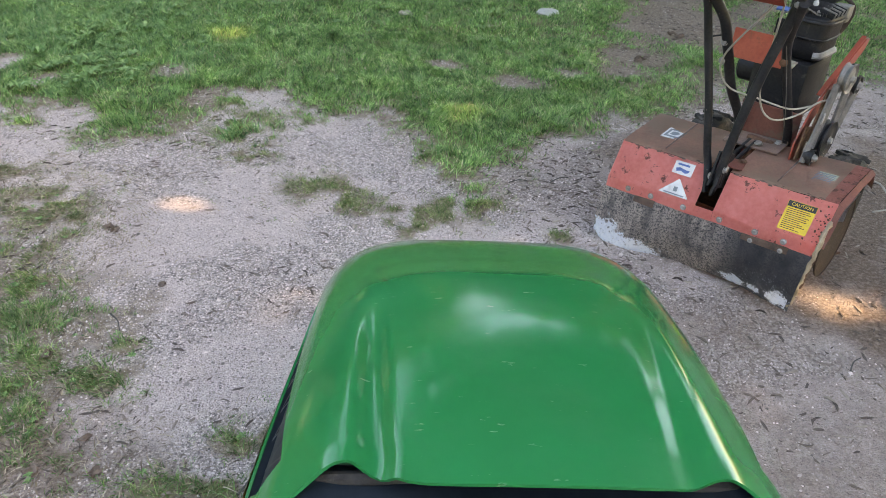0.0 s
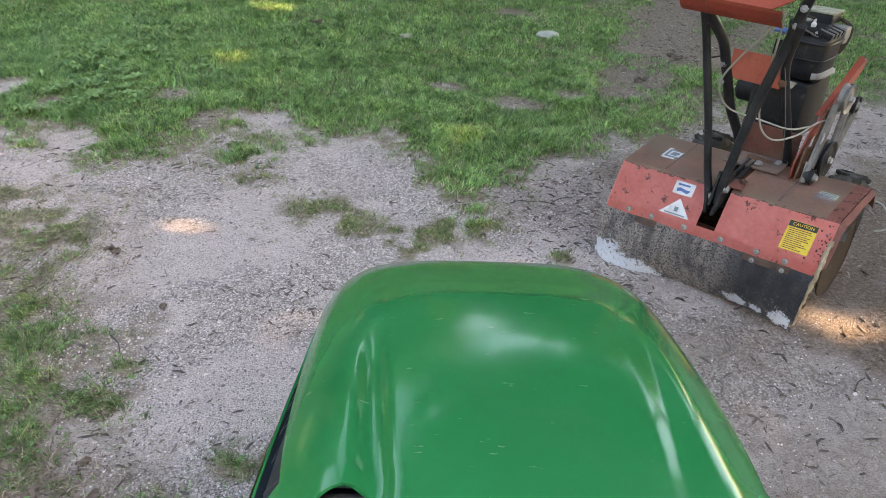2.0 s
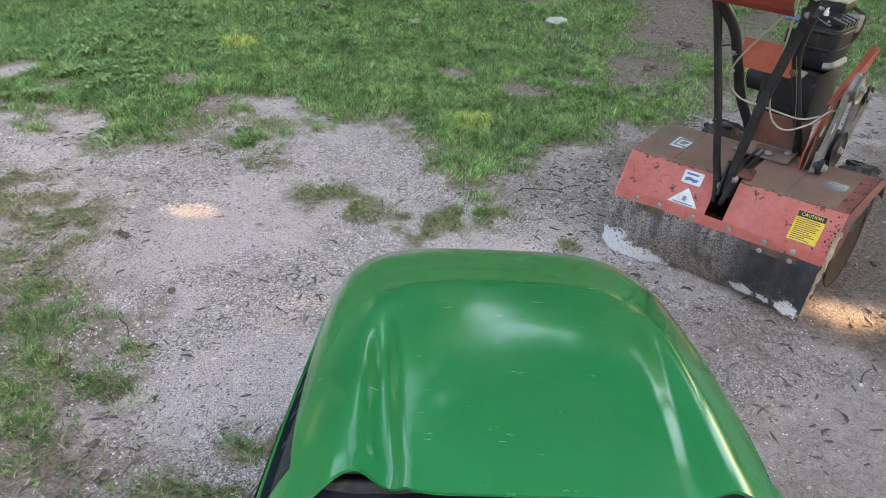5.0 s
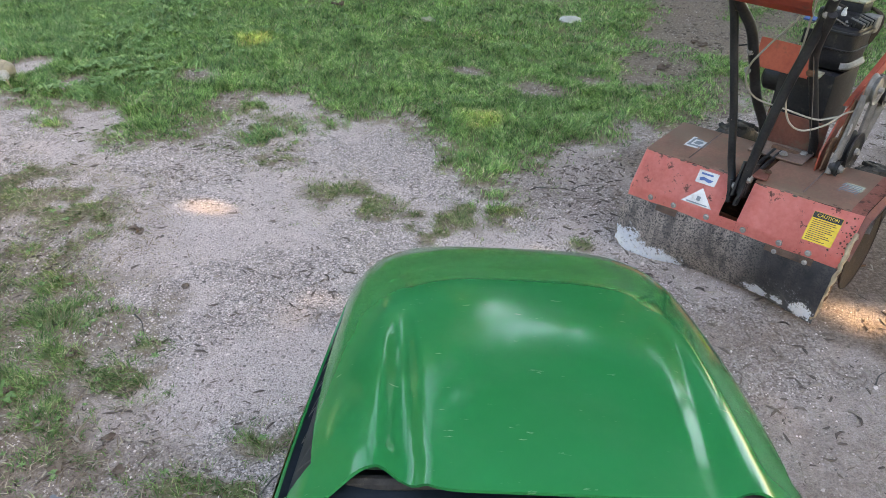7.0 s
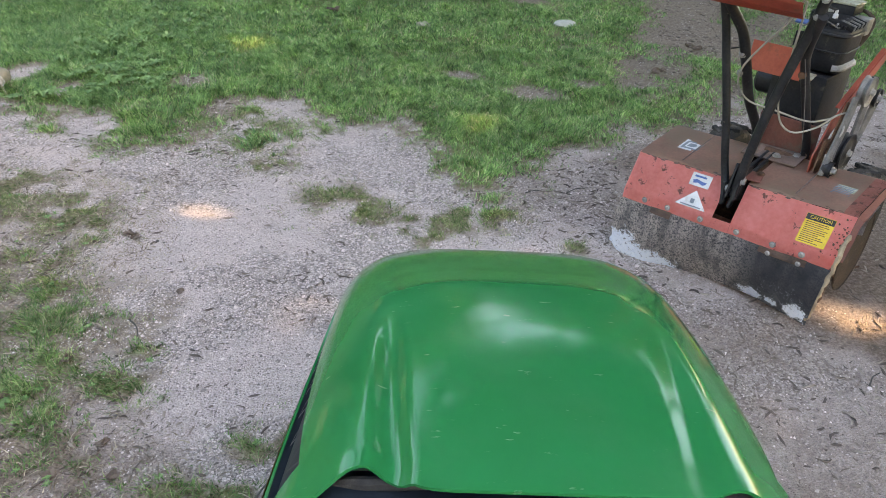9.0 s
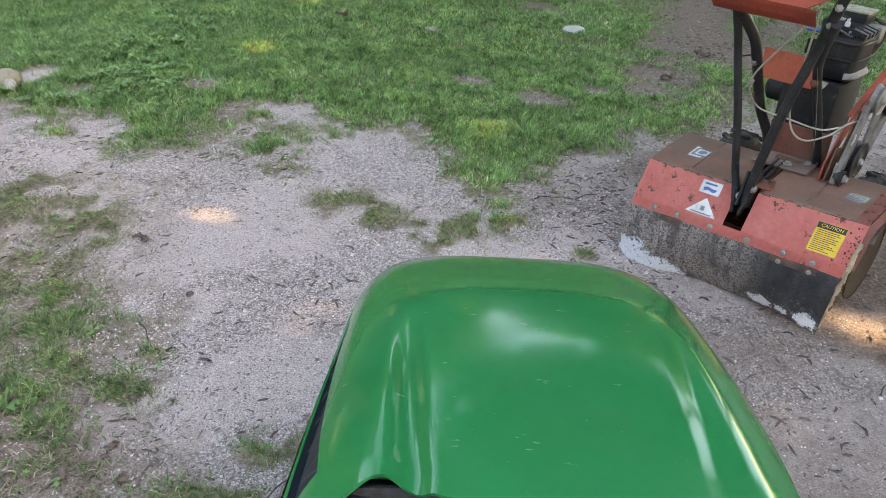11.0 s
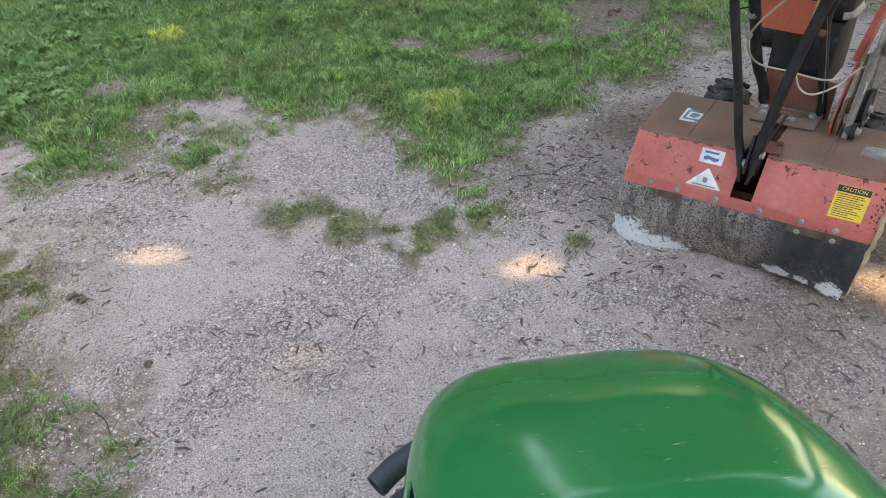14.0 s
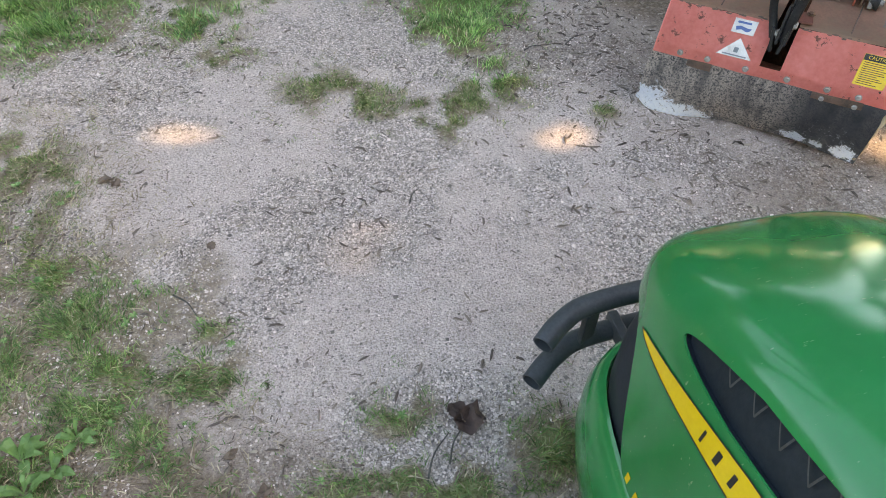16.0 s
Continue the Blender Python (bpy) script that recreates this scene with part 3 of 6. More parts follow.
def ground():
    def ticks(lo, hi, stepsize, ends):
        mid = np.arange(lo, hi, stepsize)
        grow = np.cumsum(stepsize * 1.16 ** np.arange(1, 62))
        grow = grow[grow < ends]
        return np.concatenate((lo - grow[::-1], mid, mid[-1] + grow))
    xs, ys = ticks(-2.6, 2.4, 0.016, 400), ticks(0.8, 5.2, 0.016, 400)
    gx, gy = np.meshgrid(xs, ys)
    x, y = gx.ravel(), gy.ravel()
    verts = np.stack((x, y, height(x, y)), 1)
    nx, ny = len(xs), len(ys)
    i = (np.arange(ny - 1)[:, None] * nx + np.arange(nx - 1)[None, :]).ravel()
    faces = np.stack((i, i + 1, i + nx + 1, i + nx), 1)
    ob = mesh_from_arrays("ground", verts, np.full(len(faces), 4), faces.ravel(), M_GROUND, smooth=True)
    cov = cover(x, y)
    soil = np.maximum(cov * 0.9, 0.55 * step(0.0, 0.35, y - np.interp(x, EDGE_X, EDGE_Y)) * step(-2.0, -1.7, x))
    soil = np.maximum(soil, 0.5 * step(-0.72, -1.0, x + 0.35 * (grain(x, y, 0.16, 17) - 0.5)) * step(2.2, 1.9, y) * verge(x, y))
    for key, values in (("cover", soil), ("turf", np.maximum(cov * 0.8 * step(0.55, 0.95, cov), 0.95 * step(4.6, 7.0, np.hypot(x, y - 2) + 0.8 * grain(x, y, 0.9, 33)) * np.where((x > 0.4) & (y > 3.5) & (y < 9), cov, 1.0))), ("mud", mud(x, y)), ("dust", 1 - loose(x, y))):
        ob.data.attributes.new(key, "FLOAT", "POINT").data.foreach_set("value", values.astype(np.float32))
    return tagged(ob, "pale gravel driveway giving way to patchy lawn", "ground", kind="structure")


ground()


def blades(name, x, y, length, width, mat, lean=0.5):
    """Grass: each blade bends over and ends in a point."""
    n = len(x)
    a = rng.uniform(0, 2 * np.pi, n)
    comb = 4 * np.pi * grain(x, y, 0.13, 12) + rng.normal(0, 1.2, n)
    bend = lean * rng.uniform(0.3, 1.5, n) * length
    dx, dy = np.cos(comb) * bend, np.sin(comb) * bend
    wx, wy = np.cos(a) * width / 2, np.sin(a) * width / 2
    z = height(x, y) - 0.004
    v = np.zeros((n, 5, 3))
    v[:, 0] = np.stack((x - wx, y - wy, z), 1)
    v[:, 1] = np.stack((x + wx, y + wy, z), 1)
    v[:, 2] = np.stack((x + wx * 0.8 + dx * 0.35, y + wy * 0.8 + dy * 0.35, z + length * 0.6), 1)
    v[:, 3] = np.stack((x - wx * 0.8 + dx * 0.35, y - wy * 0.8 + dy * 0.35, z + length * 0.6), 1)
    v[:, 4] = np.stack((x + dx, y + dy, z + length * rng.uniform(0.75, 1.0, n)), 1)
    base = np.arange(n)[:, None] * 5
    f = np.concatenate((base + [0, 1, 2, 3], base + [3, 2, 4]), 1).ravel()
    return mesh_from_arrays(name, v.reshape(-1, 3), np.tile([4, 3], n), f, mat)


def scatter(x0, x1, y0, y1, per_m2):
    n = int((x1 - x0) * (y1 - y0) * per_m2)
    return rng.uniform(x0, x1, n), rng.uniform(y0, y1, n)


def lawn():
    px, py, pl, pw = [], [], [], []
    for x0, x1, y0, y1, d, wide in ((-3.2, 2.6, 2.5, 4.8, 32000, 0.0034), (-4.6, 4.2, 4.8, 7.4, 13000, 0.0052), (-7, 7, 7.4, 13, 1200, 0.013)):
        x, y = scatter(x0, x1, y0, y1, d)
        c = cover(x, y)
        c = np.where(y > np.interp(x, EDGE_X, EDGE_Y) - 0.2, c, 0)
        keep = rng.uniform(0, 1, len(x)) < c ** 1.6 * (0.25 + 0.9 * step(0.2, 0.7, grain(x, y, 0.11, 20)))
        x, y, c = x[keep], y[keep], c[keep]
        tall = 0.35 + (0.45 * grain(x, y, 0.25, 21) + 0.75 * grain(x, y, 0.09, 24)) * c
        px.append(x), py.append(y), pl.append(0.040 * tall * rng.uniform(0.5, 1.2, len(x))), pw.append(np.full(len(x), wide) * rng.uniform(0.7, 1.3, len(x)))
    ob = blades("lawn_grass", *(np.concatenate(q) for q in (px, py, pl, pw)), M_GRASS, 1.05)
    tagged(ob, "lush uneven green lawn grass with thin patches", "grass", kind="stuff")
    # loose tufts: blades fan out from many small crowns
    x, y = scatter(-2.0, 0.6, 0.9, 3.6, 4200)
    c = np.where(y < np.interp(x, EDGE_X, EDGE_Y) - 0.05, cover(x, y), 0)
    keep = rng.uniform(0, 1, len(x)) < c * (0.7 + 0.8 * step(-0.85, -1.1, x))
    x, y, c = np.repeat(x[keep], 13), np.repeat(y[keep], 13), np.repeat(c[keep], 13)
    x, y = x + rng.normal(0, 0.009, len(x)), y + rng.normal(0, 0.009, len(x))
    for near, name, mat, words in ((True, "tuft_grass", M_TUFT, "green grass tufts growing in the gravel"), (False, "dry_tuft_grass", M_DRYGRASS, "thin half-dry grass tufts growing in the gravel")):
        pick = (y < 1.95) == near
        u, w, k = x[pick], y[pick], c[pick]
        long = rng.uniform(0.007, 0.030, len(u)) * (0.45 + 0.6 * k) * ((1.15 if near else 1.0) - 0.4 * step(-1.1, -1.4, u) * step(2.0, 2.3, w))
        tagged(blades(name, u, w, long, rng.uniform(0.0018, 0.0034, len(u)), mat, 1.2), words, "grass", kind="stuff")
    x, y = scatter(-3.0, 2.6, 1.0, 7.0, 5200)
    c = cover(x, y) * 0.8 + 0.5 * step(-0.7, -1.2, x) * step(2.6, 2.3, y) * grain(x, y, 0.15, 22)
    keep = rng.uniform(0, 1, len(x)) < np.clip(4 * c * (1 - c), 0, 1) * (0.3 + grain(x, y, 0.1, 23))
    x, y = x[keep], y[keep]
    u, w = scatter(-1.9, -0.4, 0.95, 2.75, 9000)
    edge = u + 0.35 * (grain(u, w, 0.2, 25) - 0.5)
    keep = rng.uniform(0, 1, len(u)) < np.maximum(step(-0.95, -1.25, edge), 0.8 * step(-0.45, -0.8, edge) * step(1.6, 1.3, w)) * (0.25 + 0.75 * grain(u, w, 0.08, 26)) * 0.8
    x, y = np.concatenate((x, u[keep])), np.concatenate((y, w[keep]))
    ob = blades("thatch", x, y, rng.uniform(0.006, 0.019, len(x)), rng.uniform(0.002, 0.0045, len(x)), M_THATCH, 2.4)
    tagged(ob, "flat dead grass and straw at the lawn's edge", "thatch", kind="stuff")


lawn()


def pebbles():
    a, b, c = scatter(-2.0, 1.9, 0.9, 3.3, 30000), scatter(-2.9, -1.9, 1.4, 4.3, 7000), scatter(-1.9, 2.6, 3.3, 4.4, 12000)
    d = scatter(0.7, 3.2, 4.4, 7.5, 2200)
    x, y = np.concatenate((a[0], b[0], c[0], d[0])), np.concatenate((a[1], b[1], c[1], d[1]))
    keep = (rng.uniform(0, 1, len(x)) > cover(x, y) * 1.2 + 0.05 + 0.38 * step(0.2, 0.9, x) + 0.9 * mud(x, y)) & (rng.uniform(0, 1, len(x)) < 0.38 + 0.75 * loose(x, y))
    x, y = x[keep], y[keep]
    n = len(x)
    r = 0.0014 + 0.0030 * rng.uniform(0, 1, n) ** 2.5 + np.where(rng.uniform(0, 1, n) < 0.006, 0.005, 0) + 0.0012 * step(3.2, 4.5, y)
    chip = np.array(((1, 0, -0.3), (0, 1, -0.3), (-1, 0, -0.3), (0, -1, -0.3), (0.15, 0, 1)), float)
    v = chip[None] * rng.uniform(0.65, 1.3, (n, 5, 1)) * r[:, None, None]
    v[:, :, 2] *= 0.7
    a = rng.uniform(0, 6.28, n)
    ca, sa = np.cos(a)[:, None], np.sin(a)[:, None]
    v = np.stack((v[:, :, 0] * ca - v[:, :, 1] * sa, v[:, :, 0] * sa + v[:, :, 1] * ca, v[:, :, 2]), 2)
    v += np.stack((x, y, height(x, y) + r * 0.25), 1)[:, None]
    tri = np.array((0, 1, 4, 1, 2, 4, 2, 3, 4, 3, 0, 4))
    f = (np.arange(n)[:, None] * 5 + tri[None]).ravel()
    ob = mesh_from_arrays("gravel", v.reshape(-1, 3), np.full(n * 4, 3), f, M_PEBBLE)
    tagged(ob, "loose pale grey and white gravel chips", "gravel", kind="stuff")


pebbles()


def litter():
    """Flakes of bark, twigs and curled dead leaves on the gravel."""
    x, y = scatter(-2.4, 2.8, 0.9, 7.0, 2000)
    clumped = step(0.52, 0.86, 0.5 * grain(x, y, 0.40, 40) + 0.5 * grain(x, y, 0.10, 41))
    keep = (rng.uniform(0, 1, len(x)) < 0.09 + 0.55 * step(-0.9, -1.2, x) * step(2.5, 2.1, y) + 0.8 * step(-0.35, -0.7, x) * step(1.65, 1.35, y) + 0.8 * clumped + 0.22 * step(0.2, 0.9, x) + 0.5 * np.exp(-((x - 0.5) / 0.32) ** 2 - ((y - 2.85) / 0.3) ** 2) + 0.9 * np.exp(-((x + 0.41) / 0.08) ** 2 - ((y - 1.50) / 0.04) ** 2) + 0.28 * np.exp(-((x - 0.65) / 0.5) ** 2 - ((y - 2.05) / 0.4) ** 2)) & (cover(x, y) < 0.85) & ((y < 4.6) | (x > 0.5))
    x, y = x[keep], y[keep]
    n = len(x)
    half = (0.003 + 0.019 * rng.uniform(0, 1, n) ** 2.6) * (1 + 0.2 * step(0.0, 0.5, x))
    thin = np.minimum(half * rng.uniform(0.07, 0.30, n), 0.0038)
    a = rng.uniform(0, 6.28, n)
    ca, sa = np.cos(a), np.sin(a)
    bow = half * rng.normal(0, 0.25, n)
    z = height(x, y)
    v = np.zeros((n, 8, 3))
    for k, (u, w, h) in enumerate(((-1, 0, 0.3), (-0.4, 1, 0.9), (0.5, 0.8, 1.3), (1, 0, 0.5), (0.4, -1, 1.0), (-0.5, -0.8, 0.8), (0, 0, 0.25), (0, 0, 0.25))):
        uu = u * half * rng.uniform(0.7, 1.2, n)
        ww = w * thin * rng.uniform(0.7, 1.2, n)
        v[:, k] = np.stack((x + uu * ca - (ww + bow * u * u) * sa, y + uu * sa + (ww + bow * u * u) * ca, z + 0.002 + h * thin * rng.uniform(0.3, 1.1, n)), 1)
    v[:, 7, 2] = z - 0.002
    tri = []
    for k in range(6):
        tri += [k, (k + 1) % 6, 6, (k + 1) % 6, k, 7]
    f = (np.arange(n)[:, None] * 8 + np.array(tri)[None]).ravel()
    ob = mesh_from_arrays("leaf_litter", v.reshape(-1, 3), np.full(n * 12, 3), f, M_LITTER)
    tagged(ob, "scattered dark bark flakes and dead leaf bits", "litter", kind="stuff")


litter()


def coarse_grass():
    """Longer, broader blades in rank clumps at the lawn's edge."""
    px, py = [], []
    for cx, cy, rx, ry, n in ((-2.62, 4.52, .34, .26, 5200), (-3.25, 4.9, .40, .30, 4200), (-2.35, 4.12, .20, .14, 1700), (-1.86, 3.50, .085, .06, 900), (-2.1, 4.9, .45, .3, 3600), (-1.55, 4.1, .3, .22, 1700), (-0.91, 3.13, .07, .055, 420)):
        x, y = np.repeat(rng.normal(cx, rx, n // 9), 9), np.repeat(rng.normal(cy, ry, n // 9), 9)
        px.append(x + rng.normal(0, 0.012, len(x))), py.append(y + rng.normal(0, 0.012, len(x)))
    x, y = np.concatenate(px), np.concatenate(py)
    keep = cover(x, y) > 0.35
    x, y = x[keep], y[keep]
    ob = blades("coarse_grass", x, y, rng.uniform(0.022, 0.062, len(x)), rng.uniform(0.0030, 0.0058, len(x)), M_COARSE, 1.1)
    tagged(ob, "rank coarse green grass clumps at the lawn's edge", "grass", kind="stuff")


coarse_grass()


def leaf_fan(bm, x, y, z, n, size, rise):
    """A rosette of broad leaves."""
    for k in range(n):
        a = 2 * math.pi * (k + random.uniform(-0.3, 0.3)) / n
        L, W = size * random.uniform(0.7, 1.2), size * random.uniform(0.14, 0.24)
        u, w = Vector((math.cos(a), math.sin(a), 0)), Vector((-math.sin(a), math.cos(a), 0))
        up = rise * random.uniform(0.5, 1.2)
        o = Vector((x, y, z))
        prof = ((0.05, 0.15, 0.1), (0.35, 0.9, 0.7), (0.65, 1.0, 1.0), (0.88, 0.55, 0.9), (1.0, 0.05, 0.7))
        rows = []
        for s, ww, h in prof:
            c = o + u * L * s + Vector((0, 0, up * h * L))
            rows.append((bm.verts.new(c - w * W * ww + Vector((0, 0, W * 0.25 * ww))), bm.verts.new(c), bm.verts.new(c + w * W * ww + Vector((0, 0, W * 0.25 * ww)))))
        for p, q in zip(rows, rows[1:]):
            bm.faces.new((p[0], p[1], q[1], q[0]))
            bm.faces.new((p[1], p[2], q[2], q[1]))


def weeds():
    bm = bmesh.new()
    spots = []
    for cx, cy, rx, ry, n in ((-1.98, 3.90, .13, .14, 60), (-2.2, 4.42, .22, .18, 55), (-2.15, 4.95, .30, .22, 45), (-1.7, 4.4, .18, .14, 22), (-2.2, 3.5, .16, .06, 14), (-1.75, 3.75, .12, .12, 10)):
        spots += [(random.gauss(cx, rx), random.gauss(cy, ry)) for _ in range(n)]
    spots += [(random.uniform(-3.5, 1.0), random.uniform(4.5, 7)) for _ in range(70)]
    for cx, cy, rx, ry in TUFTS[11:]:
        spots += [(random.gauss(cx, rx * 0.6), random.gauss(cy, ry * 0.6)) for _ in range(4 if cx < -0.8 else 1)]
    for x, y in spots:
        leaf_fan(bm, x, y, float(height(x, y)) + random.uniform(0, 0.03), random.randint(6, 10), random.uniform(0.024, 0.052) if y > 3 else random.uniform(0.006, 0.015), random.uniform(0.2, 0.8))
    tagged(part("lawn_weeds", bm, M_WEED), "broad-leaved green weeds growing in the lawn", "weeds", kind="stuff")
    for x, y, n, s in ((-1.16, 1.41, 7, 0.055), (-1.09, 1.375, 7, 0.05), (-1.13, 1.33, 6, 0.055), (-1.21, 1.36, 6, 0.055), (-1.05, 1.44, 5, 0.045), (-1.02, 1.27, 5, 0.05)):
        w = empty("plantain_weed", pose(x, y, float(height(x, y))), "broad-leaved green weed growing beside the gravel", "weed", "weeds beside the drive")
        for k in range(n + 3):
            bm = bmesh.new()
            leaf_fan(bm, 0, 0, 0.01 * (k >= n), 1, s * (0.6 if k >= n else 1), 1.2 if k >= n else 0.5)
            bm.transform(pose(0, 0, 0, 0, 0, 360 * k / n + random.uniform(-20, 20)))
            part("leaf", bm, M_WEED, w)


weeds()


# ---- the lawn tractor ----
TRACTOR = pose(0.2125, 0.6237, 0, 0, 0, 5.3)
HW, HL, HR, HB = 0.246, 0.662, 0.395, 0.648   # hood: half width, length, length of the rounded nose, height where it rolls over
NOSE, TAPER = 3.7, 0.21


def hood_top(y):
    return 0.878 - 0.0646 * (max(y, 0) / 0.4) ** 2


def roll(y0):
    """How boxy the cross-section is at this length of the outline."""
    return 3.74 - 0.52 * min(max((y0 - HL + HR) / HR, 0), 1) ** 2


def flare(z):
    """The flanks widen towards the bottom."""
    return 1 + 0.108 * max(0.85 - max(z, 0.40), 0) / HW


def hood_at(y, z, side):
    """The point of the hood's flank at this length and height."""
    f = min(max((z - HB) / (hood_top(y) - HB), 0), 0.999)
    y0, r = y, 1.0
    for _ in range(5):
        n = roll(y0)
        r = (1 - f ** n) ** (1 / n)
        y0 = y if y <= HL - HR else min(HL - HR + (y - HL + HR) / r, HL * 0.9999)
    x = HW * (1 - max((y0 - HL + HR) / HR, 0) ** NOSE) ** (1 / NOSE)
    return Vector((side * x * r * (1 - TAPER * y) * flare(z), y, z))


def vent_mid(y):
    return 0.727 + (0.43 - y) * 0.205


def vent_half(y):
    return 0.028 * math.sqrt(min(max((0.445 - y) / 0.13, 0), 1)) * math.sqrt(min(max((y - 0.014) / 0.02, 0), 1))


def hood_outline():
    pts = [(-HW, y) for y in np.arange(-0.024, HL - HR, 0.008)]
    for k in range(0, 81):
        th = math.pi * (1 - k / 80)
        c, s = math.cos(th), math.sin(th)
        pts.append((HW * math.copysign(abs(c) ** (2 / NOSE), c), HL - HR + HR * abs(s) ** (2 / NOSE)))
    return pts + [(HW, y) for y in np.arange(-0.024, HL - HR, 0.008)[::-1]]


def crease(x, y):
    """Inside the shoulder line of the top panel: under 1."""
    return ((abs(x) / 0.163) ** 4 + (max(y - 0.06, 0) / 0.272) ** 4) ** 0.25


def build_hood(tractor):
    bm = bmesh.new()
    rows = []
    for x0, y0 in hood_outline():
        ys = min(y0, HL - HR)
        low = 0.448 + 0.19 * float(step(0.40, 0.56, y0))
        row = [bm.verts.new((x0 * (1 - TAPER * y0) * flare(low + (HB - low) * k / 4), y0, low + (HB - low) * k / 4)) for k in range(4)]
        n = roll(y0)
        rs = [(1 - f ** n) ** (1 / n) for f in np.linspace(0, 0.84, 34)]
        rs += list(np.linspace(rs[-1], 0, 46)[1:])
        for r in rs:
            x, y = x0 * r, ys + (y0 - ys) * r
            x *= 1 - TAPER * y
            z = HB + (hood_top(y) - HB) * (1 - r ** n) ** (1 / n)
            c = crease(x, y)
            back_half = 1 - float(step(0.14, 0.31, y))
            z += (0.0006 + 0.0013 * back_half) * math.exp(-((c - 0.97) / 0.085) ** 2) - 0.0030 * float(step(0.96, 1.2, c)) * (1 - (1 - back_half) * 0.6 * float(step(1.25, 1.6, c)))
            fade = 1 - float(step(0.17, 0.29, y))
            inner, outer = 0.109 + 0.09 * max(y, 0), 0.143 + 0.075 * max(y, 0)
            z -= fade * (0.0108 if x < 0 else 0.0034) * float(step(inner - 0.006, inner + (0.009 if x < 0 else 0.016), abs(x))) * float(step(outer + 0.003, outer - 0.020, abs(x)))
            back = 0.004 + (0.028 if x < 0 else 0.018) * math.exp(-((abs(x) - (0.146 if x < 0 else 0.160)) / 0.035) ** 2)
            y += back * (1 - float(step(-0.02, 0.05, y)))
            row.append(bm.verts.new((x * flare(z), y, z)))
        rows.append(row)
    for a, b in zip(rows, rows[1:]):
        for k in range(len(a) - 1):
            bm.faces.new((a[k], a[k + 1], b[k + 1], b[k]))
    bmesh.ops.remove_doubles(bm, verts=bm.verts, dist=0.0004)
    hood = part("hood", bm, M_GREEN, None, "glossy green lawn tractor hood with faint scratches", smooth=True)
    thick = hood.modifiers.new("thickness", "SOLIDIFY")
    thick.thickness, thick.offset = 0.003, -1
    # the air intakes are cut right through both flanks
    ys = [0.445 - 0.43 * (k / 40) ** 2 for k in range(41)]
    outline = [(y, vent_mid(y) + vent_half(y)) for y in ys] + [(y, vent_mid(y) - vent_half(y)) for y in ys[-2:0:-1]]
    bm = bmesh.new()
    for x0, x1 in ((-0.40, -0.10), (0.10, 0.40)):
        a, b = [bm.verts.new((x0, y, z)) for y, z in outline], [bm.verts.new((x1, y, z)) for y, z in outline]
        bm.faces.new(a)
        bm.faces.new(b[::-1])
        for k in range(len(a)):
            bm.faces.new((a[k - 1], a[k], b[k], b[k - 1]))
    cutter = part("cutter", bm, M_GREEN)
    hole = hood.modifiers.new("intakes", "BOOLEAN")
    hole.operation, hole.object, hole.solver = "DIFFERENCE", cutter, "EXACT"
    done = bpy.data.meshes.new_from_object(hood.evaluated_get(bpy.context.evaluated_depsgraph_get()))
    hood.modifiers.clear()
    hood.data = done
    bpy.data.objects.remove(cutter)
    done.set_sharp_from_angle(angle=radians(38))
    hood.parent = tractor
    return hood


def strip_on_hood(y0, y1, low, high, side, out, n=40, rows=4):
    bm = bmesh.new()
    grid = []
    for i in range(n + 1):
        y = y0 + (y1 - y0) * i / n
        line = []
        for k in range(rows + 1):
            z = low(y) + (high(y) - low(y)) * k / rows
            p, px, pz = hood_at(y, z, side), hood_at(y + 0.002, z, side), hood_at(y, z + 0.002, side)
            nrm = (px - p).cross(pz - p).normalized()
            if nrm.x * side < 0:
                nrm = -nrm
            line.append(bm.verts.new(p + nrm * out))
        grid.append(line)
    for a, b in zip(grid, grid[1:]):
        for k in range(rows):
            bm.faces.new((a[k], a[k + 1], b[k + 1], b[k]))
    return bm


def stripe_mid(y):
    return 0.644 + (0.514 - y) * 0.21


def stripe_half(y):
    return 0.0250 * min(max((0.52 - y) / 0.26, 0), 1) ** 0.55


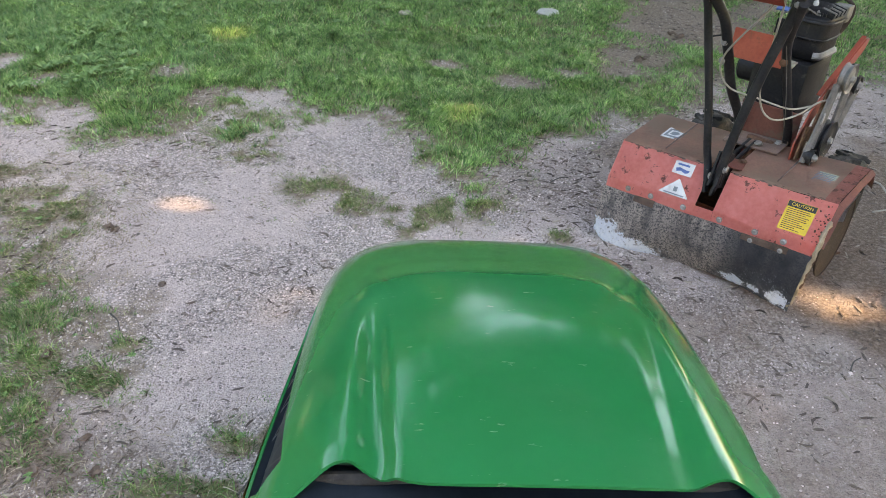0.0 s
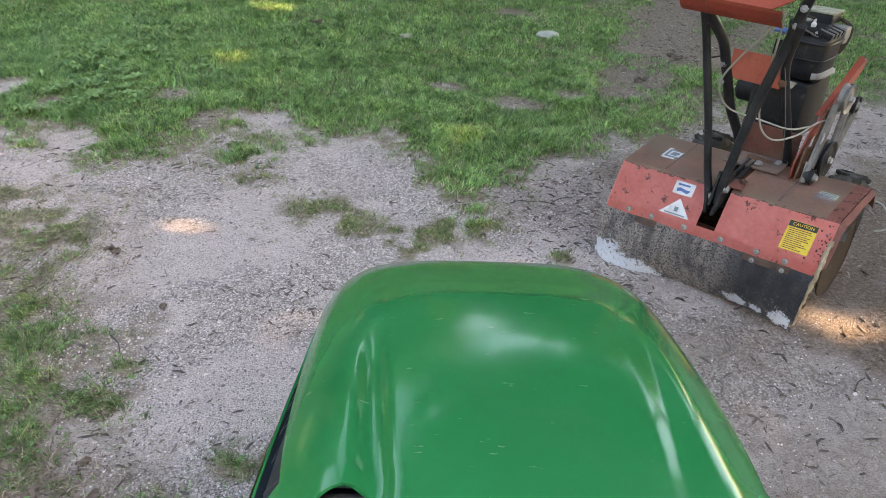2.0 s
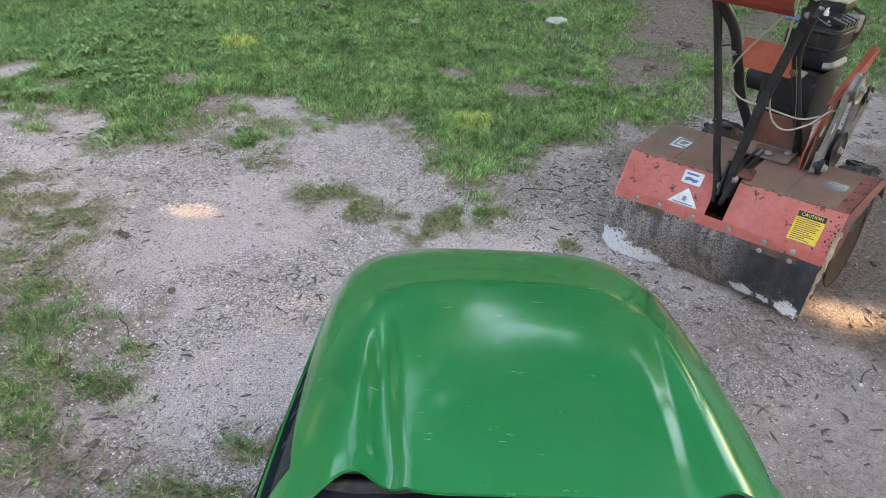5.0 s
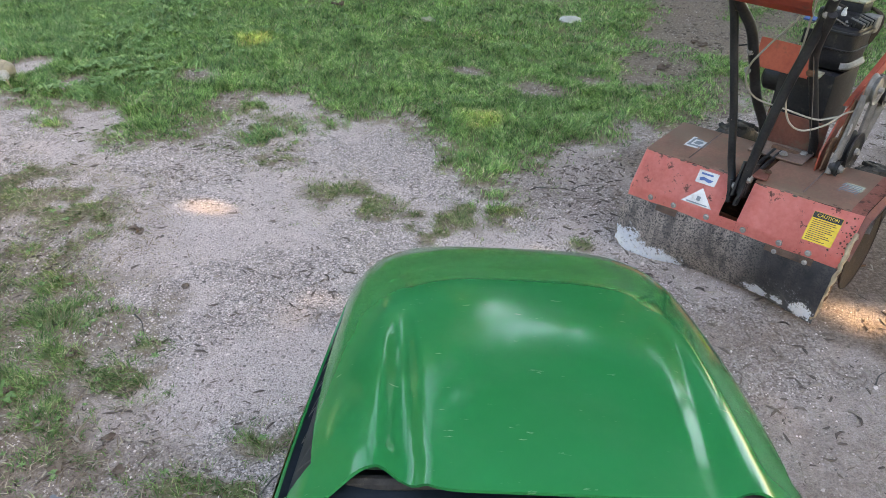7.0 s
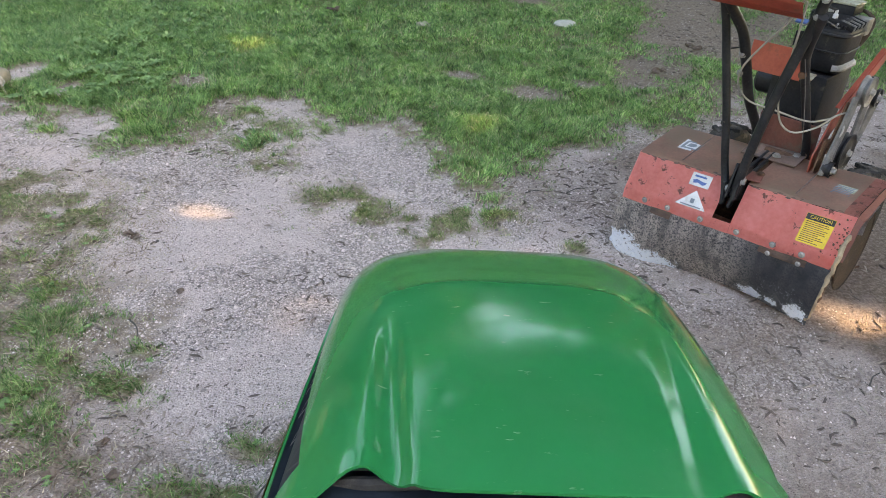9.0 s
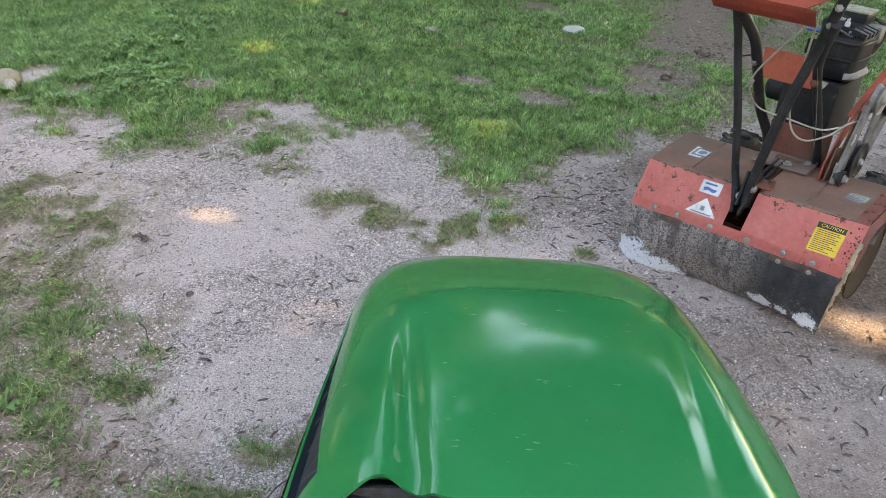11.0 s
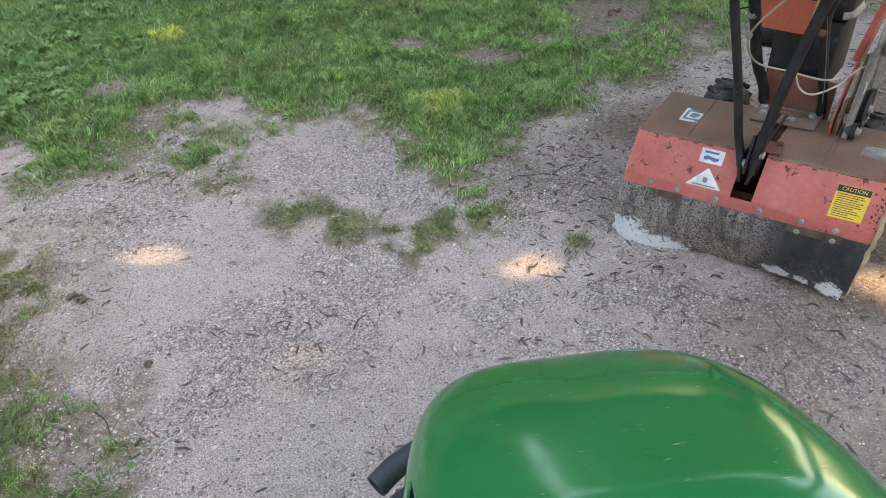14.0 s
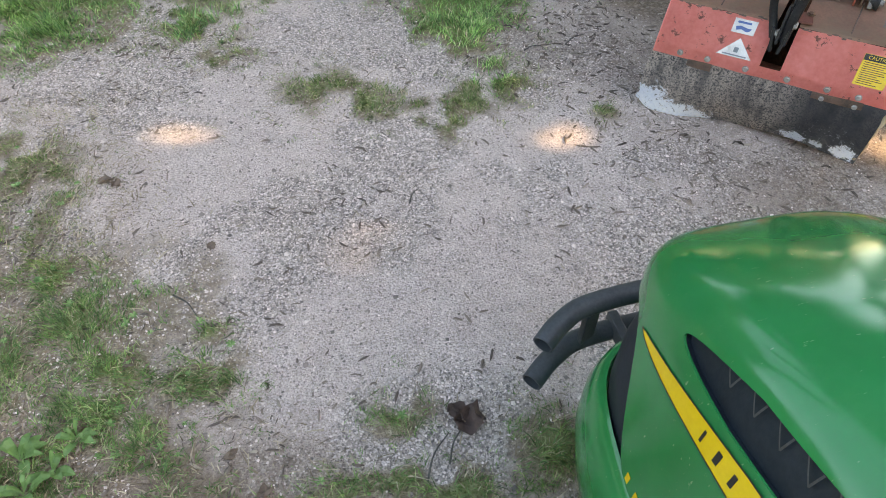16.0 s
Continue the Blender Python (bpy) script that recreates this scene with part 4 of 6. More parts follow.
def build_tractor():
    t = empty("lawn_tractor", TRACTOR, "green lawn tractor with yellow side stripe standing on gravel", "lawn tractor")
    build_hood(t)
    for side in (-1, 1):
        vent = part("side_vent", strip_on_hood(0.014, 0.4465, lambda y: vent_mid(y) - vent_half(y) - 0.003, lambda y: vent_mid(y) + vent_half(y) + 0.003, side, -0.011), M_PLASTIC, t, "black slotted air intake in the hood", smooth=True)
        lip = bmesh.new()
        for sg in (-1, 1):
            grid = []
            for i in range(61):
                y = 0.014 + 0.431 * i / 60
                z = vent_mid(y) + sg * (vent_half(y) + 0.001)
                p = hood_at(y, z, side)
                grid.append((lip.verts.new(p + Vector((-side * 0.0035, 0, 0))), lip.verts.new(p + Vector((-side * 0.014, 0, -0.004)))))
            for a, b in zip(grid, grid[1:]):
                lip.faces.new((a[0], a[1], b[1], b[0]))
        part("vent_rim", lip, M_PLASTIC, vent)
        for k in range(8):
            y = 0.045 + 0.044 * k
            rib = strip_on_hood(y - 0.0014, y + 0.0014, lambda q: vent_mid(q) + vent_half(q) * 0.30, lambda q: vent_mid(q) + vent_half(q) * 0.98, side, -0.0045, n=2, rows=4)
            edge = lambda q: vent_mid(y) + vent_half(y) * (0.30 + 0.62 * min(max((q - y) / 0.027, 0), 1))
            merge(rib, strip_on_hood(y, y + 0.027, lambda q: edge(q) - 0.0010, lambda q: edge(q) + 0.0010, side, -0.0045, n=6, rows=1))
            part("fin", rib, M_FIN, vent)
        band = part("side_stripe", strip_on_hood(0.0, 0.518, lambda y: stripe_mid(y) - stripe_half(y), lambda y: stripe_mid(y) + stripe_half(y), side, 0.0012), M_YELLOW, t, "yellow stripe decal with black edging", smooth=True)
        for sg in (-1, 1):
            part("edging", strip_on_hood(0.0, 0.52, lambda y: stripe_mid(y) + sg * stripe_half(y) - 0.0012, lambda y: stripe_mid(y) + sg * stripe_half(y) + 0.0012, side, 0.0016, rows=1), M_DECALBLACK, band)
        for k in range(9):
            if k == 4:
                continue
            y = 0.335 - 0.031 * k
            w = (0.003, 0.006, 0.005, 0.006, 0, 0.005, 0.004, 0.004, 0.005)[k]
            part("print_bar", strip_on_hood(y - w, y + w * 0.5, lambda q: stripe_mid(q) - 0.0105, lambda q: stripe_mid(q) + 0.0105, side, 0.0018, n=4, rows=3), M_DECALBLACK, band)
        for k in range(3):
            y = 0.40 - 0.030 * k
            part("model_mark", strip_on_hood(y - 0.010, y, lambda q: 0.456, lambda q: 0.474, side, 0.0014, n=3, rows=2), M_YELLOW, band)
    # black grille that wraps round the nose under the hood
    bm = bmesh.new()
    rings = []
    for z, w, l in ((0.385, 0.206, 0.635), (0.44, 0.210, 0.65), (0.52, 0.2115, 0.652), (0.60, 0.207, 0.64), (0.640, 0.194, 0.622)):
        ring = []
        for k in range(49):
            th = math.pi * (1 - k / 48)
            c, s = math.cos(th), math.sin(th)
            ring.append(bm.verts.new((w * flare(z) * math.copysign(abs(c) ** (2 / 3.4), c), 0.30 + (l - 0.30) * abs(s) ** (2 / 3.4), z)))
        ring = [bm.verts.new((-w * flare(z), 0.02, z)), *ring, bm.verts.new((w * flare(z), 0.02, z))]
        rings.append(ring)
    for a, b in zip(rings, rings[1:]):
        for k in range(len(a) - 1):
            bm.faces.new((a[k], a[k + 1], b[k + 1], b[k]))
    grille = part("grille", bm, M_PLASTIC, t, "black plastic grille under the hood nose", smooth=True)
    for k in range(6):
        z = 0.42 + 0.03 * k
        part("grille_slat", tube([(-0.14, 0.625, z), (-0.08, 0.648, z), (0, 0.654, z), (0.08, 0.648, z), (0.14, 0.625, z)], 0.005, 6, 4), M_PLASTIC, grille)
    # lower green cowl, just under the hood's edge
    bm = bmesh.new()
    rings = []
    for z, out in ((0.20, -0.012), (0.24, 0.012), (0.31, 0.024), (0.38, 0.022), (0.425, 0.010), (0.440, -0.001), (0.444, -0.008)):
        ring = []
        for x, y in hood_outline()[3:-3]:
            way = Vector((x, max(y - 0.28, 0) * 0.9)).normalized()
            ring.append(bm.verts.new((x * (1 - TAPER * y) * flare(0.45) + way.x * out, y + way.y * out, z - 0.018 * float(step(0.50, 0.66, y)))))
        rings.append(ring)
    for a, b in zip(rings, rings[1:]):
        for k in range(len(a) - 1):
            bm.faces.new((a[k], a[k + 1], b[k + 1], b[k]))
    part("lower_cowl", bm, M_GREEN, t, "green lower cowl", smooth=True)
        # tube bumper
    bumper = part("bumper", tube([(-0.281, 0.682, 0.400), (-0.236, 0.715, 0.410), (-0.17, 0.738, 0.416), (0, 0.748, 0.418), (0.17, 0.738, 0.416), (0.236, 0.715, 0.410), (0.281, 0.682, 0.400)], 0.0200, 14, 6, hollow=True), M_TUBE, t, "black tube bumper with open cut ends", smooth=True)
    part("lower_bar", tube([(-0.292, 0.674, 0.300), (-0.241, 0.711, 0.310), (-0.17, 0.738, 0.316), (0, 0.748, 0.318), (0.17, 0.738, 0.316), (0.241, 0.711, 0.310), (0.292, 0.674, 0.300)], 0.0200, 14, 6, hollow=True), M_TUBE, bumper, smooth=True)
    for x in (-0.175, 0.175):
        part("bracket", box(x * 0.98, 0.728, 0.362, 0.035, 0.012, 0.085, 0.003, (0, 0, -22 * math.copysign(1, x))), M_TUBE, bumper)
        part("bumper_arm", box(x * 0.6, 0.67, 0.33, 0.02, 0.19, 0.035, 0.003), M_TUBE, bumper)
    # dashboard behind the hood
    bm = box(0, -0.05, 0.712, 0.41, 0.17, 0.27, 0.03)
    dash = part("dashboard", bm, M_PLASTIC, t, "black plastic dashboard", smooth=True)
    part("hood_seal", tube([(-0.225, 0.006, 0.70), (-0.19, 0.012, 0.825), (-0.12, 0.006, 0.852), (0, 0.004, 0.862), (0.12, 0.006, 0.852), (0.19, 0.012, 0.825), (0.225, 0.006, 0.70)], 0.006, 8, 5), M_RUBBER, t)
    part("control_cable", tube([(-0.10, -0.03, 0.84), (-0.05, -0.022, 0.855), (0.0, -0.03, 0.85), (0.06, -0.05, 0.84)], 0.004, 8), M_RUBBER, dash)
    # chassis and front wheels
    part("chassis", box(0, 0.12, 0.30, 0.30, 0.92, 0.10, 0.008), M_BLACKSTEEL, t)
    part("front_axle", tube([(-0.31, 0.345, 0.155), (0, 0.345, 0.22), (0.31, 0.345, 0.155)], 0.02, 10), M_BLACKSTEEL, t)
    for side in (-1, 1):
        m = pose(side * 0.345, 0.345, 0.151, 0, 90, 0)
        wheel = part("front_wheel", lathe([(0, -0.02), (0.03, -0.03), (0.035, -0.02), (0.08, -0.015), (0.09, -0.045), (0.10, -0.05), (0.10, 0.05), (0.09, 0.045), (0.08, 0.015), (0.035, 0.02), (0.03, 0.03), (0, 0.02)], 32, m), M_YELLOW, t, "yellow wheel with a dusty black tyre", smooth=True)
        tyre = part("tyre", lathe([(0.098, -0.046), (0.112, -0.058), (0.132, -0.060), (0.147, -0.046), (0.152, -0.02), (0.152, 0.02), (0.147, 0.046), (0.132, 0.060), (0.112, 0.058), (0.098, 0.046)], 48, m), M_RUBBER, wheel, smooth=True)
        bm = bmesh.new()
        for k in range(34):
            a = 2 * math.pi * k / 34
            for sg in (-1, 1):
                made = box(0.1510, 0, sg * 0.025, 0.008, 0.013, 0.040, turn=(22 * sg, 0, 0))
                made.transform(m @ Matrix.Rotation(a + (0.09 if sg > 0 else 0), 4, "Z"))
                merge(bm, made)
        part("tread", bm, M_RUBBER, tyre)


build_tractor()


# ---- the tiller ----
TILLER = pose(0.828, 2.272, 0, 0, 0, -39.8)
SKEW = 0.056      # the tine cover hangs lower at its left end
P0, P1, P2, P3, P4 = (0.0, 0.214), (0.004, 0.246), (0.066, 0.366), (0.285, 0.402), (0.292, 0.375)


def skewed(bm):
    for v in bm.verts:
        v.co.z += SKEW * v.co.x
    return bm


def on_front(x, s, out=0.0):
    n = Vector((0, P1[1] - P2[1], P2[0] - P1[0])).normalized()
    return Vector((x, P1[0] + (P2[0] - P1[0]) * s, P1[1] + (P2[1] - P1[1]) * s)) + n * out


def on_top(x, s, out=0.0):
    n = Vector((0, P2[1] - P3[1], P3[0] - P2[0])).normalized()
    return Vector((x, P2[0] + (P3[0] - P2[0]) * s, P2[1] + (P3[1] - P2[1]) * s)) + n * out


def face_pose(at, x, s):
    """x along the cover, y up the slope, z outward."""
    o = at(x, s, 0.0012)
    up = (at(x, s + 0.1) - at(x, s)).normalized()
    ex = Vector((1, 0, 0))
    m = Matrix((ex, up, ex.cross(up))).transposed().to_4x4()
    m.translation = o
    return m


def sheet(profile, x0, x1, n=14, thick=0.003, wave=0.0):
    """A folded sheet: a profile of (y, z) drawn out along x, with thickness."""
    bm = bmesh.new()
    rows = []
    for i in range(n + 1):
        x = x0 + (x1 - x0) * i / n
        rows.append([bm.verts.new((x, y + wave * math.sin(x * 23 + k), z + wave * math.sin(x * 31 + 2 * k))) for k, (y, z) in enumerate(profile)])
    for a, b in zip(rows, rows[1:]):
        for k in range(len(profile) - 1):
            bm.faces.new((a[k], b[k], b[k + 1], a[k + 1]))
    bmesh.ops.solidify(bm, geom=bm.faces[:], thickness=thick)
    return bm


def rounded(*pts, r=0.010):
    """A profile with its folds rounded off."""
    out = [pts[0]]
    for a, b, c in zip(pts, pts[1:], pts[2:]):
        va, vb, vc = Vector(a), Vector(b), Vector(c)
        p, q = vb + (va - vb).normalized() * r, vb + (vc - vb).normalized() * r
        for k in range(4):
            t = k / 3
            out.append(tuple(p * (1 - t) ** 2 + 2 * vb * t * (1 - t) + q * t * t))
    return out + [pts[-1]]


def build_cover(t):
    cover_ob = part("tine_cover", skewed(sheet(rounded(P0, P1, P2, r=0.008)[:-1] + [(0.0635, 0.361)], -0.345, -0.03, wave=0.0008)), M_RED, t, "faded red sheet-metal tine cover", smooth=True)
    part("front_panel", skewed(sheet(rounded(P0, P1, P2, r=0.008)[:-1] + [(0.0635, 0.361)], 0.03, 0.345, wave=0.0008)), M_RED, cover_ob, smooth=True)
    part("lower_lip", skewed(sheet([P0, (0.002, 0.232), (0.0045, 0.2475)], -0.03, 0.03, 2)), M_RED, cover_ob)
    fold = [(0.0635, 0.361), (0.068, 0.367), (0.076, 0.3695)]
    for x0, x1, mat, words in ((-0.345, -0.03, M_REDDUST, "red top panel under brown dust"), (0.03, 0.306, M_REDDUST, "red top panel under brown dust"), (0.306, 0.345, M_REDRUST, "chipped red end of the top panel")):
        part("top_panel", skewed(sheet(fold + [(0.13, 0.3785), (0.20, 0.3895), (0.27, 0.4005), (0.285, 0.40), P4], x0, x1, wave=0.001)), mat, cover_ob, words, smooth=True)
    part("bridge", skewed(sheet([(0.215, 0.3915), (0.25, 0.397), (0.285, 0.40), P4], -0.03, 0.03, 2)), M_REDDUST, cover_ob)
    for x in (-0.20, 0.165):
        part("raised_seam", skewed(box(x, 0.175, 0.3868, 0.004, 0.20, 0.0025, 0.0008, (9.3, 0, 0))), M_REDBROWN, cover_ob)
    end = [(0.0, 0.214), (0.004, 0.246), (0.066, 0.364), (0.285, 0.399), (0.305, 0.30), (0.28, 0.17), (0.22, 0.105), (0.12, 0.095), (0.05, 0.12), (0.012, 0.16)]
    m = Matrix(((0, 0, 1, -0.348), (1, 0, 0, 0), (0, 1, 0, 0), (0, 0, 0, 1)))
    part("end_plate", skewed(plate(end, 0.003, m)), M_RED, cover_ob)
    # the other end stands open: a turned-in rim, a dark disc and a bent pale plate inside
    rim = [(0.004, 0.244), (0.066, 0.362), (0.285, 0.398), (0.300, 0.345)]
    bm = bmesh.new()
    outer = [bm.verts.new((0.345, y, z)) for y, z in rim]
    lower = [bm.verts.new((0.358 + 0.004 * (k % 2), y + 0.006 * (k == 0), z - (0.004, 0.009, 0.013, 0.011)[k])) for k, (y, z) in enumerate(rim)]
    for k in range(3):
        bm.faces.new((outer[k], outer[k + 1], lower[k + 1], lower[k]))
    bmesh.ops.subdivide_edges(bm, edges=bm.edges[:], cuts=4, use_grid_fill=True)
    for v in bm.verts:
        v.co += noise.noise_vector(v.co * 40) * 0.0035
    bmesh.ops.solidify(bm, geom=bm.faces[:], thickness=0.003)
    part("end_rim", skewed(bm), M_REDOLD, cover_ob, "chipped red rim bent over the end", smooth=True)
    disc = [(0.190 + 0.118 * math.cos(2 * math.pi * k / 36), 0.225 + 0.135 * math.sin(2 * math.pi * k / 36)) for k in range(36)]
    part("side_disc", plate(disc, 0.004, Matrix(((0, 0, 1, 0.332), (1, 0, 0, 0), (0, 1, 0, 0), (0, 0, 0, 1)))), M_RUSTSHADE, cover_ob, "dark rusty side disc")
    part("disc_edge", tube([(0.336, 0.190 + 0.118 * math.cos(a), 0.225 + 0.135 * math.sin(a)) for a in np.linspace(0, 2 * math.pi, 37)], 0.0035, 6, 1), M_RUSTSHADE, cover_ob)
    bm = sheet([(0.085, 0.30), (0.11, 0.335), (0.15, 0.35), (0.19, 0.355)], 0.338, 0.362, 5, 0.002)
    for v in bm.verts:
        v.co += noise.noise_vector(v.co * 33) * 0.008
    part("bent_plate", skewed(bm), M_ALLOY, cover_ob, "crumpled pale metal strip")
    edge = []
    for k in range(25):
        z = 0.318 - 0.285 * k / 24
        edge.append((0.347 - 0.022 * max(0.24 - z, 0) / 0.2, -0.003 + 0.52 * max(z - 0.246, 0) + 0.008 * max(0.1 - z, 0) / 0.1, z))
    bm = tube(edge, 0.0065, 10, 3)
    for v in bm.verts:
        v.co += noise.noise_vector(v.co * 55) * 0.006 + noise.noise_vector(v.co * 17) * 0.003
    part("end_flange", skewed(bm), M_MUDCRUST, cover_ob, "ragged flange crusted with dry mud", smooth=True)
    # Added dark sheet behind the slot, standing in for the cover's own shade.
    part("shade_backing", skewed(sheet([(0.282, 0.392), (0.270, 0.30), (0.262, 0.15), (0.262, 0.07)], -0.34, 0.325, 4)), M_RUSTSHADE, cover_ob, "dark sheet added inside the cover in place of shade")
    for x in (-0.264, -0.179, -0.064, 0.057, 0.169, 0.254):
        p = Vector((x, 0.000, 0.230 + SKEW * x))
        part("bolt", bolt(p, (0, -1, 0.05), 0.0075, 0.006), M_ZINC, cover_ob)
    for x in (0.16, 0.25):
        part("bolt", bolt(Vector((x + 0.005, -0.009, 0.203 + SKEW * x)), (0, -1, 0.05), 0.006, 0.005), M_ZINC, cover_ob)
    for x0, x1 in ((-0.235, -0.16), (0.135, 0.275)):
        part("clamp_strip", skewed(sheet([(-0.003, 0.217), (-0.008, 0.206), (-0.009, 0.197)], x0, x1, 6, 0.002, wave=0.0012)), M_REDBROWN, cover_ob, "rusty clamp strip over the flap", smooth=True)
    # decals
    def decal(name, at, x, s, outline, mat, label="", up=0.0, parent=None):
        m = face_pose(at, x, s)
        m = Matrix.Translation(m.to_3x3() @ Vector((0, 0, up))) @ m
        bm = plate(outline, 0.0006, m)
        return part(name, skewed(bm), mat, parent or cover_ob, label)

    def rect(w, h, dx=0.0, dy=0.0):
        return [(dx - w / 2, dy - h / 2), (dx + w / 2, dy - h / 2), (dx + w / 2, dy + h / 2), (dx - w / 2, dy + h / 2)]
    c = decal("caution_decal", on_front, 0.261, 0.45, rect(0.081, 0.087), M_CAUTION, "yellow caution decal with black header")
    decal("header", on_front, 0.261, 0.45, rect(0.079, 0.017, 0, 0.034), M_DECALBLACK, parent=c, up=0.0006)
    for k in range(11):
        w = (0.062, 0.066, 0.054, 0.066, 0.060, 0.064, 0.047, 0.058, 0.065, 0.040, 0.055)[k]
        decal("print_bar", on_front, 0.261, 0.45, rect(w, 0.0022, (w - 0.069) / 2, 0.0205 - 0.0058 * k), M_RUST, parent=c, up=0.0006)
    text = lettering("CAUTION", 0.0135)
    text.transform(face_pose(on_front, 0.262, 0.45) @ pose(0, 0.034, 0.0016))
    part("writing", skewed(text), M_CAUTION, c)
    tri = decal("triangle_decal", on_front, -0.110, 0.26, [(-0.052, -0.026), (0.052, -0.026), (0.0, 0.030)], M_WHITE, "white triangular decal")
    decal("figure", on_front, -0.110, 0.26, rect(0.013, 0.015, 0, -0.005), M_GREYPRINT, parent=tri, up=0.0006)
    decal("print_bar", on_front, -0.110, 0.26, rect(0.07, 0.004, 0, -0.021), M_GREYPRINT, parent=tri, up=0.0006)
    sign = decal("maker_decal", on_front, -0.112, 0.73, rect(0.066, 0.041), M_WHITE, "white decal with a blue figure")
    decal("figure", on_front, -0.112, 0.73, [(-0.020, -0.013), (-0.006, -0.009), (0.010, -0.014), (0.018, -0.011), (0.023, -0.003), (0.010, -0.003), (-0.012, 0.001), (-0.024, -0.003)], M_BLUE, parent=sign, up=0.0006)
    decal("print_bar", on_front, -0.112, 0.73, rect(0.040, 0.006, -0.003, 0.011), M_BLUE, parent=sign, up=0.0006)
    sq = decal("square_decal", on_top, -0.225, 0.50, rect(0.072, 0.066), M_WHITE, "worn white square decal with grey print")
    decal("figure", on_top, -0.225, 0.50, rect(0.058, 0.050, 0, 0.001), M_GREYPRINT, parent=sq, up=0.0006)
    decal("pale_mark", on_top, -0.225, 0.50, rect(0.040, 0.033, 0, 0.001), M_WHITE, parent=sq, up=0.0012)
    decal("dark_mark", on_top, -0.225, 0.50, [(-0.014, -0.010), (0.004, -0.012), (0.015, 0.002), (0.008, 0.012), (-0.012, 0.010)], M_GREYPRINT, parent=sq, up=0.0018)
    li = decal("notice_decal", on_top, 0.258, 0.45, rect(0.066, 0.062), M_LIMEDECAL, "faded grey-green notice decal")
    for k in range(6):
        decal("print_bar", on_top, 0.258, 0.45, rect(0.052, 0.004, 0.002, 0.022 - 0.009 * k), M_GREYPRINT, parent=li, up=0.0006)
    for k in range(24):
        x, q = 0.340 - 0.05 * random.random() ** 2, random.uniform(0.05, 0.97)
        r = random.uniform(0.0014, 0.0042)
        decal("paint_chip", on_front, x, q, [(r * random.uniform(0.5, 1.1) * math.cos(a), r * random.uniform(0.5, 1.1) * math.sin(a)) for a in np.linspace(0, 5.4, 7)], M_RUST)
    for k in range(34):
        x, q = random.choice((random.uniform(-0.34, -0.05), random.uniform(0.05, 0.34))), random.uniform(0.93, 1.0)
        r = random.uniform(0.0012, 0.0035)
        decal("paint_chip", on_front, x, q, [(3.5 * r * random.uniform(0.5, 1.1) * math.cos(a), r * random.uniform(0.5, 1.1) * math.sin(a)) for a in np.linspace(0, 5.4, 7)], M_REDBROWN)
    # rubber flap
    bm = bmesh.new()
    rows = []
    for i in range(61):
        x = -0.350 + 0.690 * i / 60
        row = []
        for k in range(15):
            s = k / 14
            foot = float(np.interp(x, (-0.35, -0.31, -0.21, -0.13, -0.04, 0.05, 0.14, 0.23, 0.34), (-0.008, -0.026, -0.008, 0.024, 0.045, 0.043, 0.041, 0.028, 0.006)))
            y = -0.0045 + foot * s ** 1.4 - 0.012 * math.sin(math.pi * s) + 0.003 * math.sin(x * 21 + s * 3) * s
            bottom = 0.012 + 0.018 * float(step(-0.1, 0.2, x)) * 0.2 + 0.004 * math.sin(x * 17) + 0.03 * float(step(-0.27, -0.36, x))
            row.append(bm.verts.new((x - 0.014 * s, y + 0.007 * (1 - s) ** 6, 0.218 + (bottom - 0.218) * s)))
        rows.append(row)
    for a, b in zip(rows, rows[1:]):
        for k in range(14):
            bm.faces.new((a[k], b[k], b[k + 1], a[k + 1]))
    bmesh.ops.solidify(bm, geom=bm.faces[:], thickness=0.004)
    part("flap", skewed(bm), M_FLAP, t, "black rubber flap worn grey and white", smooth=True)
    # tines on their shaft
    shaft = part("tine_shaft", tube([(-0.33, 0.155, 0.165), (0.33, 0.155, 0.165)], 0.016, 10), M_RUST, t, "rusty tine shaft")
    for k, x in enumerate((-0.31, -0.21, -0.11, 0.11, 0.21, 0.31)):
        for j in range(4):
            a = j * math.pi / 2 + k * 0.5
            d, e = Vector((0, math.cos(a), math.sin(a))), Vector((0, -math.sin(a), math.cos(a)))
            o = Vector((x, 0.155, 0.165))
            sx = 1 if (j + k) % 2 else -1
            part("tine", tube([o, o + d * 0.07, o + d * 0.115 + e * 0.02, o + d * 0.135 + e * 0.05 + Vector((sx * 0.035, 0, 0))], (0.014, 0.008), 6, 4, flat=0.4), M_RUST, shaft)


